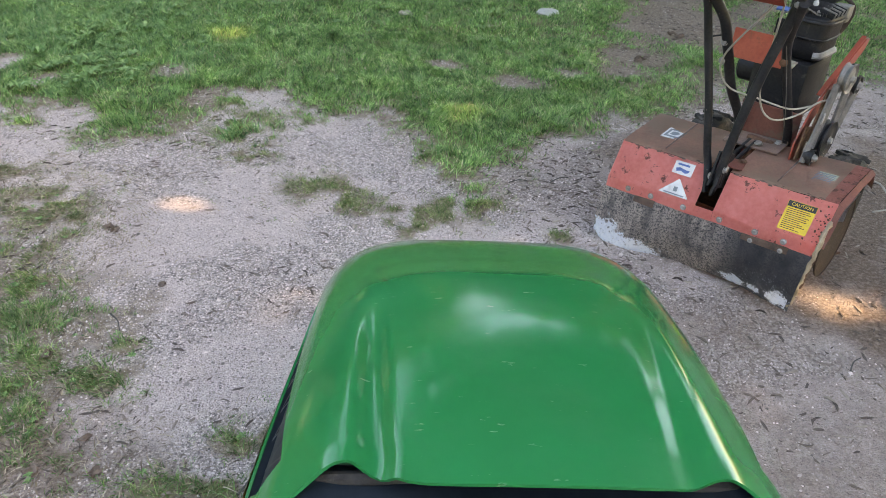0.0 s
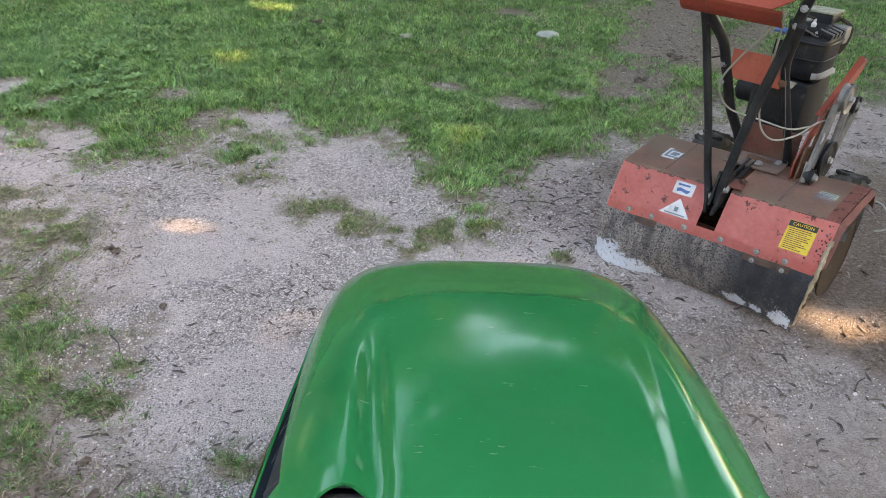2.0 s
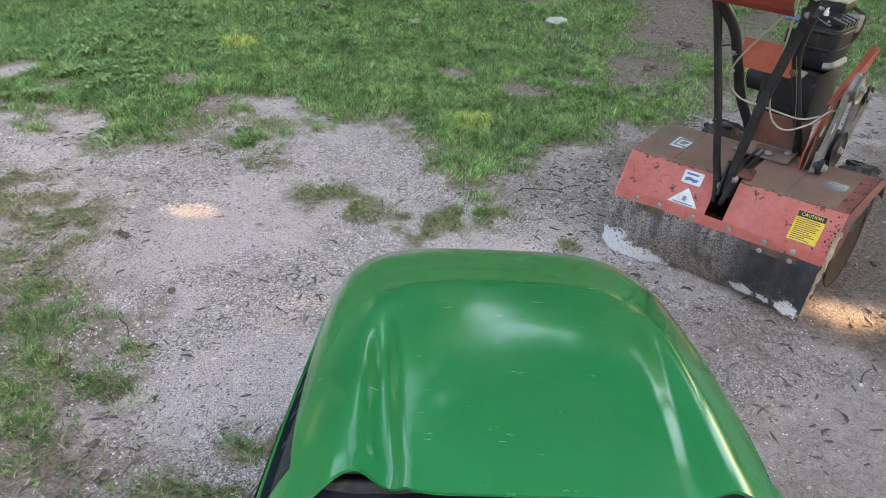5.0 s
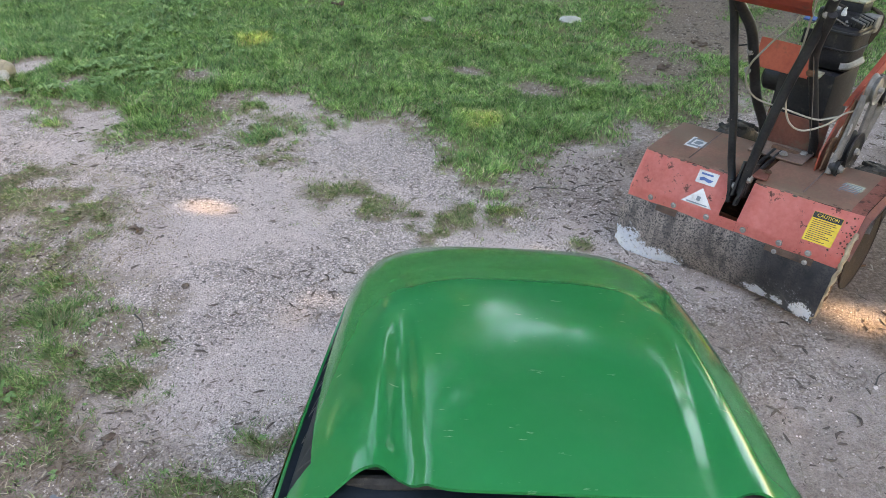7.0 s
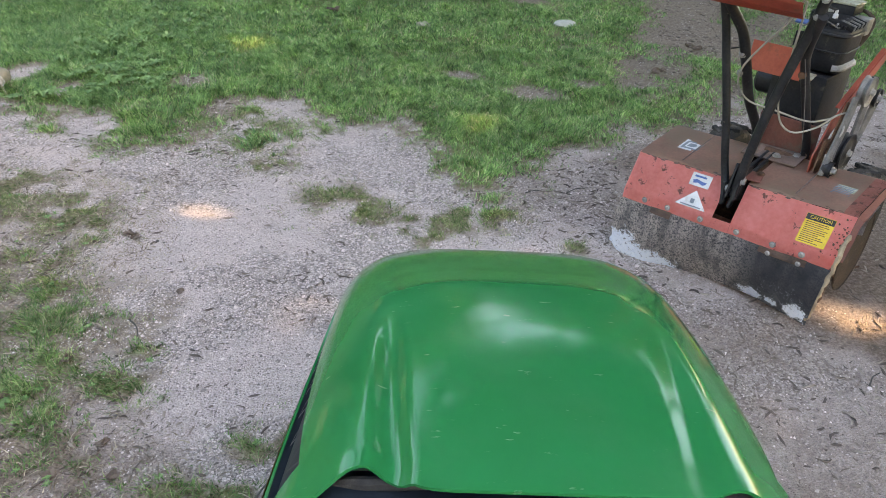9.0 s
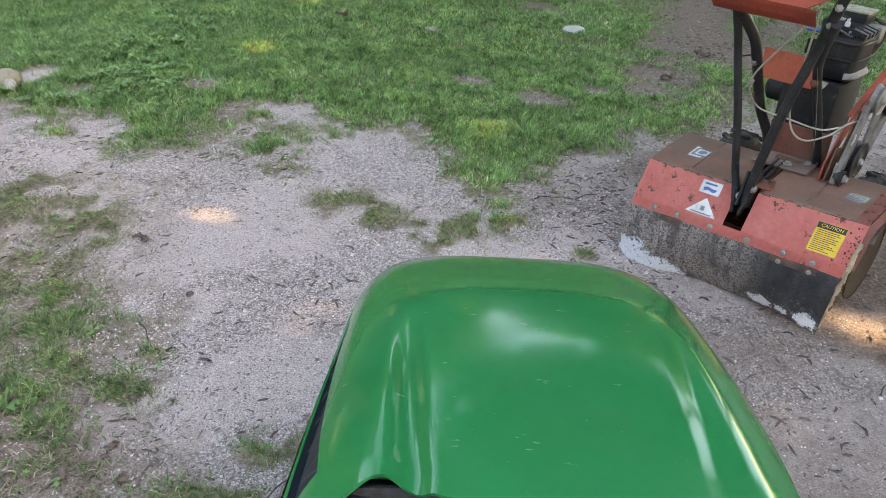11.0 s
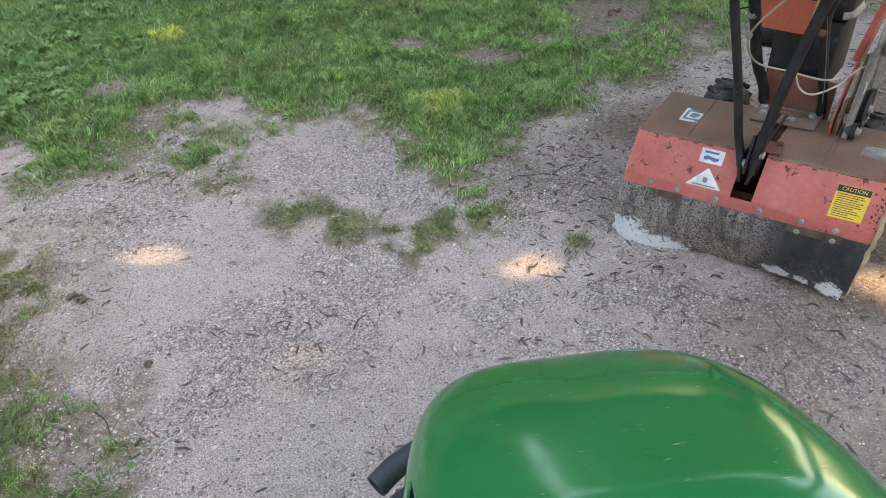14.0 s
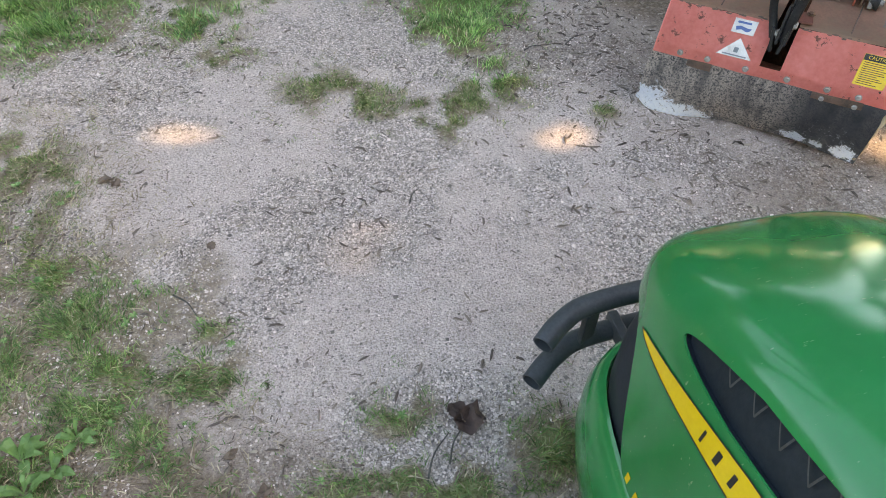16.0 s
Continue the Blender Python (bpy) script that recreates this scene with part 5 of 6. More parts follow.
def build_tiller():
    t = empty("rotary_tiller", TILLER, "old red walk-behind rotary tiller with black handlebars on gravel", "tiller")
    build_cover(t)
    # depth bar and handle bracket in the slot
    br = part("handle_bracket", box(-0.012, 0.060, 0.362, 0.008, 0.06, 0.11, 0.002, (-18, 0, 0)), M_BLACKSTEEL, t, "chipped black steel handle bracket")
    part("bracket_plate", box(0.012, 0.060, 0.362, 0.008, 0.06, 0.11, 0.002, (-18, 0, 0)), M_BLACKSTEEL, br)
    part("bolt", bolt((0.016, 0.045, 0.375), (1, 0, 0), 0.011, 0.01), M_ZINC, br)
    part("bolt", bolt((-0.017, 0.040, 0.34), (-1, 0, 0), 0.011, 0.01), M_ZINC, br)
    part("hitch_plate", box(0.030, 0.085, 0.384, 0.052, 0.050, 0.006, 0.002, (9, 0, 12)), M_REDOLD, br)
    part("bolt", bolt((0.045, 0.10, 0.392), (0, 0, 1), 0.009, 0.006), M_RUST, br)
    bar = part("depth_bar", box(-0.008, 0.155, 0.386, 0.010, 0.20, 0.014, 0.002, (10, 0, 0)), M_BLACKSTEEL, t, "black slotted depth bar")
    part("depth_bar_rail", box(0.012, 0.155, 0.386, 0.008, 0.20, 0.014, 0.002, (10, 0, 0)), M_BLACKSTEEL, bar)
    # handlebars
    left = part("handlebar", tube([(-0.026, 0.040, 0.325), (-0.045, 0.058, 0.37), (-0.060, 0.06, 0.42), (-0.088, 0.055, 0.562), (-0.122, 0.045, 0.715), (-0.146, 0.015, 0.86), (-0.163, -0.05, 0.98), (-0.183, -0.18, 1.10), (-0.203, -0.36, 1.20)], 0.0118, 14), M_BLACKSTEEL, t, "chipped black tube handlebar", smooth=True)
    part("flattened_end", box(-0.026, 0.036, 0.322, 0.010, 0.026, 0.07, 0.003, (-12, -10, 0)), M_BLACKSTEEL, left)
    right = part("handlebar", tube([(0.004, 0.040, 0.322), (0.006, 0.043, 0.37), (0.026, 0.04, 0.532), (0.055, 0.038, 0.694), (0.088, 0.03, 0.83), (0.119, -0.005, 0.93), (0.154, -0.06, 1.02), (0.184, -0.18, 1.13), (0.204, -0.36, 1.22)], 0.0138, 14), M_BLACKSTEEL, t, "chipped black tube handlebar", smooth=True)
    part("flattened_end", box(0.006, 0.036, 0.320, 0.010, 0.026, 0.07, 0.003, (-12, 8, 0)), M_BLACKSTEEL, right)
    part("bolt", bolt((0.106, 0.005, 0.885), (0.4, -1, 0.3), 0.008, 0.010), M_ZINC, right)
    part("bolt", bolt((0.124, -0.022, 0.935), (0.4, -1, 0.3), 0.008, 0.010), M_ZINC, right)
    s1 = part("handle_strut", tube([(-0.158, -0.02, 0.93), (-0.132, 0.02, 0.865), (-0.102, 0.065, 0.795), (-0.09, 0.10, 0.715), (-0.088, 0.19, 0.575), (-0.075, 0.27, 0.47), (-0.07, 0.29, 0.42)], 0.015, 14), M_BLACKSTEEL, t, "bent black steel strut", smooth=True)
    part("bolt", bolt((-0.094, 0.085, 0.73), (-0.2, -1, 0.2), 0.010, 0.010), M_ZINC, s1)
    part("bolt", bolt((-0.10, 0.115, 0.665), (-0.6, -1, 0.2), 0.009, 0.010), M_ZINC, s1)
    part("cable_tie", tube([(-0.108, 0.085, 0.745), (-0.135, 0.08, 0.735), (-0.155, 0.085, 0.72)], 0.0025, 6), M_RUBBER, s1)
    s2 = part("handle_strut", tube([(0.122, 0.0, 0.89), (0.085, 0.07, 0.79), (0.07, 0.13, 0.72), (0.073, 0.20, 0.614), (0.088, 0.27, 0.47), (0.09, 0.29, 0.41)], 0.013, 14), M_BLACKSTEEL, t, "bent black steel strut", smooth=True)
    part("bolt", bolt((0.07, 0.125, 0.70), (0.1, -1, 0.2), 0.009, 0.010), M_RUST, s2)
    # console
    m = Matrix.Translation((-0.035, -0.055, 0.934)) @ pose(0, 0, 0, 0, 0, 0)
    con = part("console", plate([(-0.175, 0.0), (-0.145, -0.045), (0.108, -0.045), (0.140, 0.0), (0.155, 0.16), (-0.185, 0.16)], 0.004, m @ pose(0, -0.0, 0.018, 28, 0, 0)), M_REDBRIGHT, t, "orange-red sheet console with a black instruction plate")
    part("console_front", sheet([(-0.0955, 0.9325), (-0.0945, 0.925), (-0.084, 0.905), (-0.066, 0.888)], -0.180, 0.100, 4), M_REDBRIGHT, con)
    part("console_side", plate([(0, 0), (0.05, 0.0), (0.16, 0.10), (0.16, 0.14)], 0.003, Matrix.Translation((-0.195, -0.07, 0.924)) @ Matrix(((0, 0, 1, 0), (1, 0, 0, 0), (0, 1, 0, 0), (0, 0, 0, 1)))), M_REDBRIGHT, con)
    pm = m @ pose(0, 0, 0.018, 28, 0, 0) @ pose(-0.01, 0.035, 0.0045)
    plaque = part("instruction_plate", plate([(-0.115, -0.045), (0.065, -0.045), (0.065, 0.10), (-0.115, 0.10)], 0.001, pm), M_DECALBLACK, con, "black instruction plate with white writing")
    for k, words in enumerate(("TINES WITHOUT WHEELS", "WHEEL DRIVE AND TINES")):
        bm = lettering(words, 0.0095)
        bm.transform(pm @ pose(-0.022, -0.036 + 0.013 * k, 0.0012))
        part("writing", bm, M_WHITE, plaque)
    for k in range(4):
        part("print_bar", plate([(-0.10, -0.003), (0.045 - 0.012 * (k % 2), -0.003), (0.045 - 0.012 * (k % 2), 0.003), (-0.10, 0.003)], 0.0006, pm @ pose(0, 0.004 + 0.018 * k, 0.001)), M_WHITE, plaque)
    # cables
    part("control_cable", tube([(0.085, -0.05, 0.93), (0.045, -0.02, 0.86), (-0.03, 0.04, 0.77), (-0.085, 0.08, 0.69), (-0.095, 0.11, 0.63), (-0.07, 0.15, 0.58), (0.0, 0.19, 0.56), (0.09, 0.22, 0.545), (0.14, 0.25, 0.56)], 0.0029, 8), M_CABLE, t, "beige control cable")
    part("control_cable", tube([(0.088, -0.04, 0.925), (0.07, 0.01, 0.85), (0.05, 0.06, 0.72), (0.035, 0.10, 0.62), (0.045, 0.14, 0.545), (0.075, 0.18, 0.515), (0.12, 0.22, 0.535), (0.15, 0.26, 0.57), (0.17, 0.29, 0.58)], 0.0029, 8), M_CABLE, t, "beige control cable")
    part("throttle_wire", tube([(0.075, 0.06, 0.80), (0.085, 0.11, 0.70), (0.10, 0.15, 0.58), (0.105, 0.18, 0.50)], 0.0012, 6), M_BELT, t)
    # lever with a black grip beside the console
    part("clutch_lever", tube([(0.17, 0.14, 1.06), (0.225, 0.13, 1.01), (0.245, 0.12, 0.985)], 0.006, 8), M_BLACKSTEEL, t)
    part("lever_grip", lathe([(0, 0), (0.014, 0.004), (0.024, 0.02), (0.026, 0.05), (0.022, 0.085), (0.012, 0.10), (0, 0.102)], 20, pose(0.228, 0.13, 0.965, 0, 10, 0)), M_RUBBER, t, "black rubber lever grip", smooth=True)
    # chassis
    ch = part("chassis_plate", box(0.015, 0.30, 0.455, 0.19, 0.006, 0.11, 0.001), M_REDOLD, t, "rust-stained red chassis plate")
    part("mounting_plate", skewed(box(0.012, 0.248, 0.4045, 0.175, 0.085, 0.006, 0.001, (9, 0, 0))), M_REDBROWN, ch)
    for x, y in ((-0.05, 0.235), (0.03, 0.225), (0.075, 0.27), (-0.06, 0.275)):
        part("bolt", bolt((x, y, 0.408 + SKEW * x), (0, 0, 1), 0.010, 0.009), M_ZINC, ch)
    part("gear_case", lathe([(0, -0.05), (0.05, -0.05), (0.075, -0.03), (0.085, 0.0), (0.075, 0.03), (0.05, 0.05), (0, 0.05)], 24, pose(0.02, 0.42, 0.24, 0, 90, 0)), M_RUST, t, "rusty gear case", smooth=True)
    part("case_tube", box(0.02, 0.34, 0.33, 0.09, 0.22, 0.12, 0.012, (-18, 0, 0)), M_RUST, t)
    part("tank_bracket", box(-0.058, 0.245, 0.690, 0.165, 0.005, 0.088, 0.001, (-4, 0, 0)), M_REDBRIGHT, t, "orange-red cross plate")
    for x in (0.135,):
        rail = part("side_rail", plate([(0.205, 0.40), (0.235, 0.40), (0.30, 0.505), (0.60, 0.665), (0.62, 0.695), (0.59, 0.698), (0.46, 0.638), (0.27, 0.540), (0.205, 0.455)], 0.005, Matrix(((0, 0, 1, x), (1, 0, 0, 0), (0, 1, 0, 0), (0, 0, 0, 1)))), M_REDBRIGHT, t, "orange-red engine side rail")
        part("rail_flange", box(x - 0.005, 0.455, 0.640, 0.014, 0.30, 0.004, 0.001, (25.5, 0, 0)), M_REDBRIGHT, rail)
    # engine
    bm = bmesh.new()
    rings = []
    for z, w in ((0.650, 0.059), (0.655, 0.063), (0.69, 0.066), (0.74, 0.068), (0.766, 0.069), (0.776, 0.066), (0.781, 0.056)):
        ring = []
        for k in range(40):
            c, sn = math.cos(2 * math.pi * k / 40), math.sin(2 * math.pi * k / 40)
            ring.append(bm.verts.new((0.052 + 0.93 * w * math.copysign(abs(c) ** 0.38, c), 0.445 + 1.15 * w * math.copysign(abs(sn) ** 0.38, sn), z)))
        rings.append(ring)
    for a, b in zip(rings, rings[1:]):
        for k in range(40):
            bm.faces.new((a[k - 1], a[k], b[k], b[k - 1]))
    bm.faces.new(rings[-1])
    bm.faces.new(rings[0][::-1])
    eng = part("engine_shroud", bm, M_ENGINE, t, "black rounded engine shroud, dusty and scuffed", smooth=True)
    eng.location.x = -0.032
    part("shroud_band", tube([(0.052 + 0.0640 * math.copysign(abs(math.cos(a)) ** 0.38, math.cos(a)), 0.445 + 0.079 * math.copysign(abs(math.sin(a)) ** 0.38, math.sin(a)), 0.715) for a in np.linspace(-2.2, 0.9, 25)], 0.003, 6, 2), M_ENGINE, eng)
    part("shroud_lip", tube([(0.052 + 0.0675 * math.copysign(abs(math.cos(a)) ** 0.38, math.cos(a)), 0.445 + 0.083 * math.copysign(abs(math.sin(a)) ** 0.38, math.sin(a)), 0.766) for a in np.linspace(0, 2 * math.pi, 41)], 0.004, 6, 2), M_ENGINE, eng)
    part("alloy_band", tube([(0.052 + 0.0615 * math.copysign(abs(math.cos(a)) ** 0.38, math.cos(a)), 0.445 + 0.076 * math.copysign(abs(math.sin(a)) ** 0.38, math.sin(a)), 0.672) for a in np.linspace(-1.2, 0.5, 18)], 0.014, 8, 2, flat=0.35), M_ALLOY, eng, "dull alloy band")
    for k in range(9):
        part("top_rib", box(0.012 + 0.010 * k, 0.412, 0.783, 0.004, 0.055, 0.010, 0.001, (-8, 0, 0)), M_ENGINE, eng)
    part("governor_plate", box(-0.012, 0.372, 0.735, 0.05, 0.006, 0.045, 0.002, (-6, 0, 14)), M_ENGINE, eng)
    part("carburettor", box(0.095, 0.52, 0.775, 0.05, 0.05, 0.05, 0.006), M_ALLOY, eng)
    part("engine_block", box(0.02, 0.44, 0.555, 0.17, 0.20, 0.18, 0.012), M_ENGINE, eng, smooth=True)
    part("muffler", lathe([(0, -0.055), (0.035, -0.055), (0.045, -0.045), (0.045, 0.045), (0.035, 0.055), (0, 0.055)], 24, pose(-0.078, 0.42, 0.575, 0, 90, 0)), M_ENGINE, eng, smooth=True)
    part("blower_cover", box(0.035, 0.46, 0.790, 0.10, 0.11, 0.026, 0.009, (0, 0, 8)), M_ENGINE, eng, smooth=True)
    for k in range(7):
        part("cooling_fin", box(0.092, 0.395 + 0.016 * k, 0.788, 0.045, 0.005, 0.022, 0.001, (0, 14, 0)), M_ALLOY if k % 2 else M_ENGINE, eng)
    part("air_cleaner", box(0.030, 0.53, 0.815, 0.085, 0.08, 0.030, 0.006), M_ENGINE, eng, smooth=True)
    part("air_cleaner_lid", box(0.030, 0.53, 0.834, 0.090, 0.085, 0.007, 0.003), M_LIMEDECAL, eng)
    part("fuel_cap", lathe([(0, 0), (0.022, 0), (0.022, 0.018), (0.016, 0.022), (0, 0.022)], 16, pose(-0.005, 0.42, 0.795)), M_ENGINE, eng)
    part("spark_plug", lathe([(0, 0), (0.008, 0), (0.008, 0.012), (0.005, 0.016), (0.005, 0.026), (0, 0.027)], 10, pose(0.045, 0.42, 0.800)), M_WHITE, eng)
    part("plug_lead", tube([(0.045, 0.42, 0.826), (0.02, 0.40, 0.832), (-0.01, 0.39, 0.80), (-0.015, 0.40, 0.77)], 0.004, 8), M_RUBBER, eng)
    part("starter_tag", box(-0.03, 0.375, 0.785, 0.035, 0.02, 0.006, 0.001, (20, 0, 0)), M_BLUE, eng)
    part("pale_tag", box(0.03, 0.335, 0.640, 0.075, 0.03, 0.004, 0.001, (28, 0, -8)), M_LIMEDECAL, eng)
    part("linkage_rod", tube([(-0.02, 0.36, 0.775), (0.03, 0.37, 0.80), (0.08, 0.375, 0.785)], 0.0025, 6), M_BELT, eng)
    part("engine_bolt", bolt((0.07, 0.40, 0.782), (0, 0, 1), 0.009, 0.012), M_ZINC, eng)
    part("engine_bolt", bolt((0.005, 0.49, 0.80), (0, 0, 1), 0.009, 0.012), M_ZINC, eng)
    part("guard_hoop", tube([(0.095, 0.50, 0.69), (0.115, 0.53, 0.75), (0.11, 0.56, 0.79), (0.075, 0.58, 0.805), (0.045, 0.59, 0.80)], 0.011, 8, flat=0.5), M_RUSTSHADE, eng, "rusty muffler guard hoop")
    # belt drive on the right flank
    for y, z, r, mat in ((0.335, 0.640, 0.044, M_ALLOY), (0.43, 0.600, 0.028, M_BLACKSTEEL), (0.31, 0.455, 0.058, M_BLACKSTEEL), (0.215, 0.425, 0.024, M_BLACKSTEEL)):
        pul = part("pulley", lathe([(0, -0.016), (r * 0.3, -0.016), (r * 0.32, -0.010), (r * 0.8, -0.008), (r, -0.013), (r * 1.02, -0.010), (r * 0.86, 0.0), (r * 1.02, 0.010), (r, 0.013), (r * 0.8, 0.008), (r * 0.32, 0.012), (0, 0.018)], 28, pose(0.188, y, z, 0, 90, 0)), mat, t, "dull metal belt pulley", smooth=True)
        part("pulley_nut", bolt((0.200, y, z), (1, 0, 0), 0.010, 0.012), M_ZINC, pul)
    for (ya, za), (yb, zb), x, w in (((0.375, 0.675), (0.352, 0.485), 0.188, 0.012), ((0.478, 0.615), (0.360, 0.44), 0.190, 0.012), ((0.300, 0.61), (0.243, 0.44), 0.176, 0.012), ((0.285, 0.63), (0.19, 0.41), 0.180, 0.010)):
        part("drive_belt", tube([(x, ya, za), (x, (ya + yb) / 2 + 0.004, (za + zb) / 2), (x, yb, zb)], w, 6, 4, flat=0.45), M_BELT, t, "worn grey drive belt")
    part("idler_arm", box(0.160, 0.275, 0.53, 0.006, 0.025, 0.16, 0.002, (-20, 0, 0)), M_RUST, t, "rusty idler arm")
    part("belt_guard_strap", box(0.155, 0.225, 0.455, 0.005, 0.05, 0.10, 0.002, (-12, 0, 0)), M_RUST, t)
    part("return_spring", tube([(0.165, 0.30, 0.57), (0.18, 0.26, 0.555), (0.185, 0.24, 0.53), (0.17, 0.25, 0.49)], 0.003, 6), M_ZINC, t)
    # wheels
    for x in (0.235, -0.235):
        m = pose(x, 0.455, 0.185, 0, 90, 0)
        wheel = part("wheel", lathe([(0, -0.02), (0.06, -0.02), (0.10, -0.03), (0.105, -0.035), (0.105, 0.035), (0.10, 0.03), (0.06, 0.02), (0, 0.02)], 28, m), M_RUST, t, "rusty wheel with a black tyre", smooth=True)
        tyre = part("tyre", lathe([(0.10, -0.04), (0.13, -0.052), (0.165, -0.046), (0.182, -0.02), (0.184, 0.0), (0.182, 0.02), (0.165, 0.046), (0.13, 0.052), (0.10, 0.04)], 40, m), M_RUBBER, wheel, smooth=True)
        bm = bmesh.new()
        for k in range(18):
            for sg in (-1, 1):
                made = box(0.181, 0, sg * 0.022, 0.014, 0.016, 0.046, 0.002, (30 * sg, 0, 0))
                made.transform(m @ Matrix.Rotation(2 * math.pi * (k + 0.25 * sg) / 18, 4, "Z"))
                merge(bm, made)
        part("tread", bm, M_RUBBER, tyre)
    part("axle", tube([(-0.25, 0.455, 0.185), (0.25, 0.455, 0.185)], 0.013, 10), M_RUST, t)


build_tiller()


# ---- loose things on the ground ----
def ball():
    r = 0.062
    b = empty("old_ball", pose(-2.46, 3.585, 0), "weathered tan ball lying on gravel", "ball")
    bm = bmesh.new()
    bmesh.ops.create_uvsphere(bm, u_segments=36, v_segments=24, radius=r)
    for v in bm.verts:
        n = v.co.normalized()
        seam = min(abs(n.x), abs(n.y), abs(n.z * 0.6 + n.x * 0.5))
        v.co -= n * 0.0025 * math.exp(-(seam / 0.035) ** 2)
        v.co += n * 0.004 * noise.noise(n * 2.0)
    bm.transform(pose(0, 0, 0, 20, 30, 15))
    for v in bm.verts:
        v.co.z = v.co.z * 0.88 + r * 0.83
    part("shell", bm, M_BALL, b, smooth=True)


ball()


def dandelion():
    """A seed head: many fine rays on a small core, on a bent stem."""
    d = empty("dandelion", pose(-2.315, 3.44, 0), "dandelion with a round white seed head in the grass", "dandelion")
    head = Vector((-0.045, 0.02, 0.075))
    part("stem", tube([(0, 0, -0.01), (-0.015, 0.005, 0.035), tuple(head)], 0.0025, 6, 5), M_THATCH, d, "pale green hollow stem", smooth=True)
    rnd = random.Random(4)
    bm = bmesh.new()
    for k in range(170):
        z = 1 - 2 * (k + 0.5) / 170
        a = k * 2.39996
        n = Vector((math.cos(a) * math.sqrt(1 - z * z), math.sin(a) * math.sqrt(1 - z * z), z))
        side = n.orthogonal().normalized()
        tip = head + n * rnd.uniform(0.021, 0.026)
        p = [bm.verts.new(q) for q in (head + side * 0.0006, head - side * 0.0006, tip)]
        bm.faces.new(p)
        w = n.cross(side)
        for j in range(4):
            e = side * math.cos(j * 1.57) + w * math.sin(j * 1.57)
            g = side * math.cos(j * 1.57 + 0.5) + w * math.sin(j * 1.57 + 0.5)
            bm.faces.new([bm.verts.new(q) for q in (tip, tip + e * 0.004 + n * 0.002, tip + g * 0.004 + n * 0.002)])
    part("seed_head", bm, M_WHITE, d, "fluffy white seed head")


dandelion()


def dead_leaf(x, y, size, turn, label, mat=None, curl=0.5):
    bm = bmesh.new()
    rows = []
    for i in range(9):
        s = i / 8
        w = math.sin(math.pi * min(s * 1.05, 1)) ** 0.8 * 0.42
        row = []
        for k in range(7):
            u = (k - 3) / 3
            ruff = 1 + 0.18 * math.sin(9 * s + 5 * abs(u))
            row.append(bm.verts.new(((s - 0.5) * size, u * w * size * ruff, size * (curl * 0.30 * u * u + 0.10 * math.sin(7 * s + 2 * u) + 0.12))))
        rows.append(row)
    for a, b in zip(rows, rows[1:]):
        for k in range(6):
            bm.faces.new((a[k], a[k + 1], b[k + 1], b[k]))
    bmesh.ops.remove_doubles(bm, verts=bm.verts, dist=0.0005)
    bmesh.ops.solidify(bm, geom=bm.faces[:], thickness=0.0012)
    for v in bm.verts:
        v.co += noise.noise_vector(v.co / size * 2.6 + Vector((x, y, turn))) * size * 0.27
    low = min(v.co.z for v in bm.verts)
    bm.transform(pose(x, y, float(height(x, y)) - low * 1.0 + 0.001, 0, 0, turn))
    ob = part("dead_leaf", bm, mat or M_LITTER, smooth=True)
    return tagged(ob, label, "leaf", "dead leaves")


M_DEADPALE = worn("dry_brown_leaf", (0.15, 0.105, 0.08), (0.08, 0.055, 0.043), (0.24, 0.175, 0.135), 40, 0.85, bump=0.6)
M_DEAD = worn("dead_brown_leaf", (0.06, 0.036, 0.032), (0.03, 0.02, 0.019), (0.12, 0.075, 0.062), 40, 0.8, bump=0.6)
for x, y, size, turn in ((-0.227, 1.372, 0.072, 70), (-0.217, 1.382, 0.060, 160), (-0.245, 1.40, 0.045, 10), (-1.13, 2.29, 0.05, 20), (-1.10, 2.275, 0.04, 140), (-0.81, 1.985, 0.035, 60), (1.32, 5.10, 0.10, 30), (1.28, 5.14, 0.07, 120), (0.98, 4.52, 0.09, 40), (1.02, 4.55, 0.06, 150), (-1.17, 5.45, 0.10, 10), (-0.73, 1.36, 0.04, 30), (-0.66, 1.27, 0.045, 100), (-0.80, 1.25, 0.04, 10), (-0.97, 1.62, 0.04, 70), (-1.05, 1.47, 0.04, 20)):
    dead_leaf(x, y, size if abs(x + 0.22) < 0.03 else size * 0.8, turn, "curled dark brown dead leaf on the ground", M_DEAD if abs(x + 0.22) < 0.03 else M_DEADPALE)
dead_leaf(-0.48, 5.19, 0.10, 20, "pale dry leaf lying on the lawn", M_LIMEDECAL, 0.2)


def twig(points, r):
    tagged(part("twig", tube(points, (r, r * 0.5), 6, 5), M_BARK, smooth=True), "thin dark twig lying on the gravel", "twig", "twigs")


for x, y, turn, L in ((-0.86, 1.78, -50, 0.10), (-0.255, 1.325, 62, 0.10), (-0.30, 1.30, 60, 0.12), (0.28, 2.86, 20, 0.08), (-0.25, 2.12, 60, 0.07), (0.45, 2.9, 35, 0.11), (1.35, 1.80, -20, 0.10), (1.22, 1.88, 50, 0.08), (-1.9, 2.5, -30, 0.09), (0.9, 2.95, 15, 0.16), (1.02, 2.9, -10, 0.13)):
    c, s = math.cos(radians(turn)), math.sin(radians(turn))
    z = float(height(x, y)) + 0.004
    twig([(x - c * L / 2, y - s * L / 2, z), (x - s * L * 0.08, y + c * L * 0.08, z + 0.004), (x + c * L / 2, y + s * L / 2, z)], 0.0025)


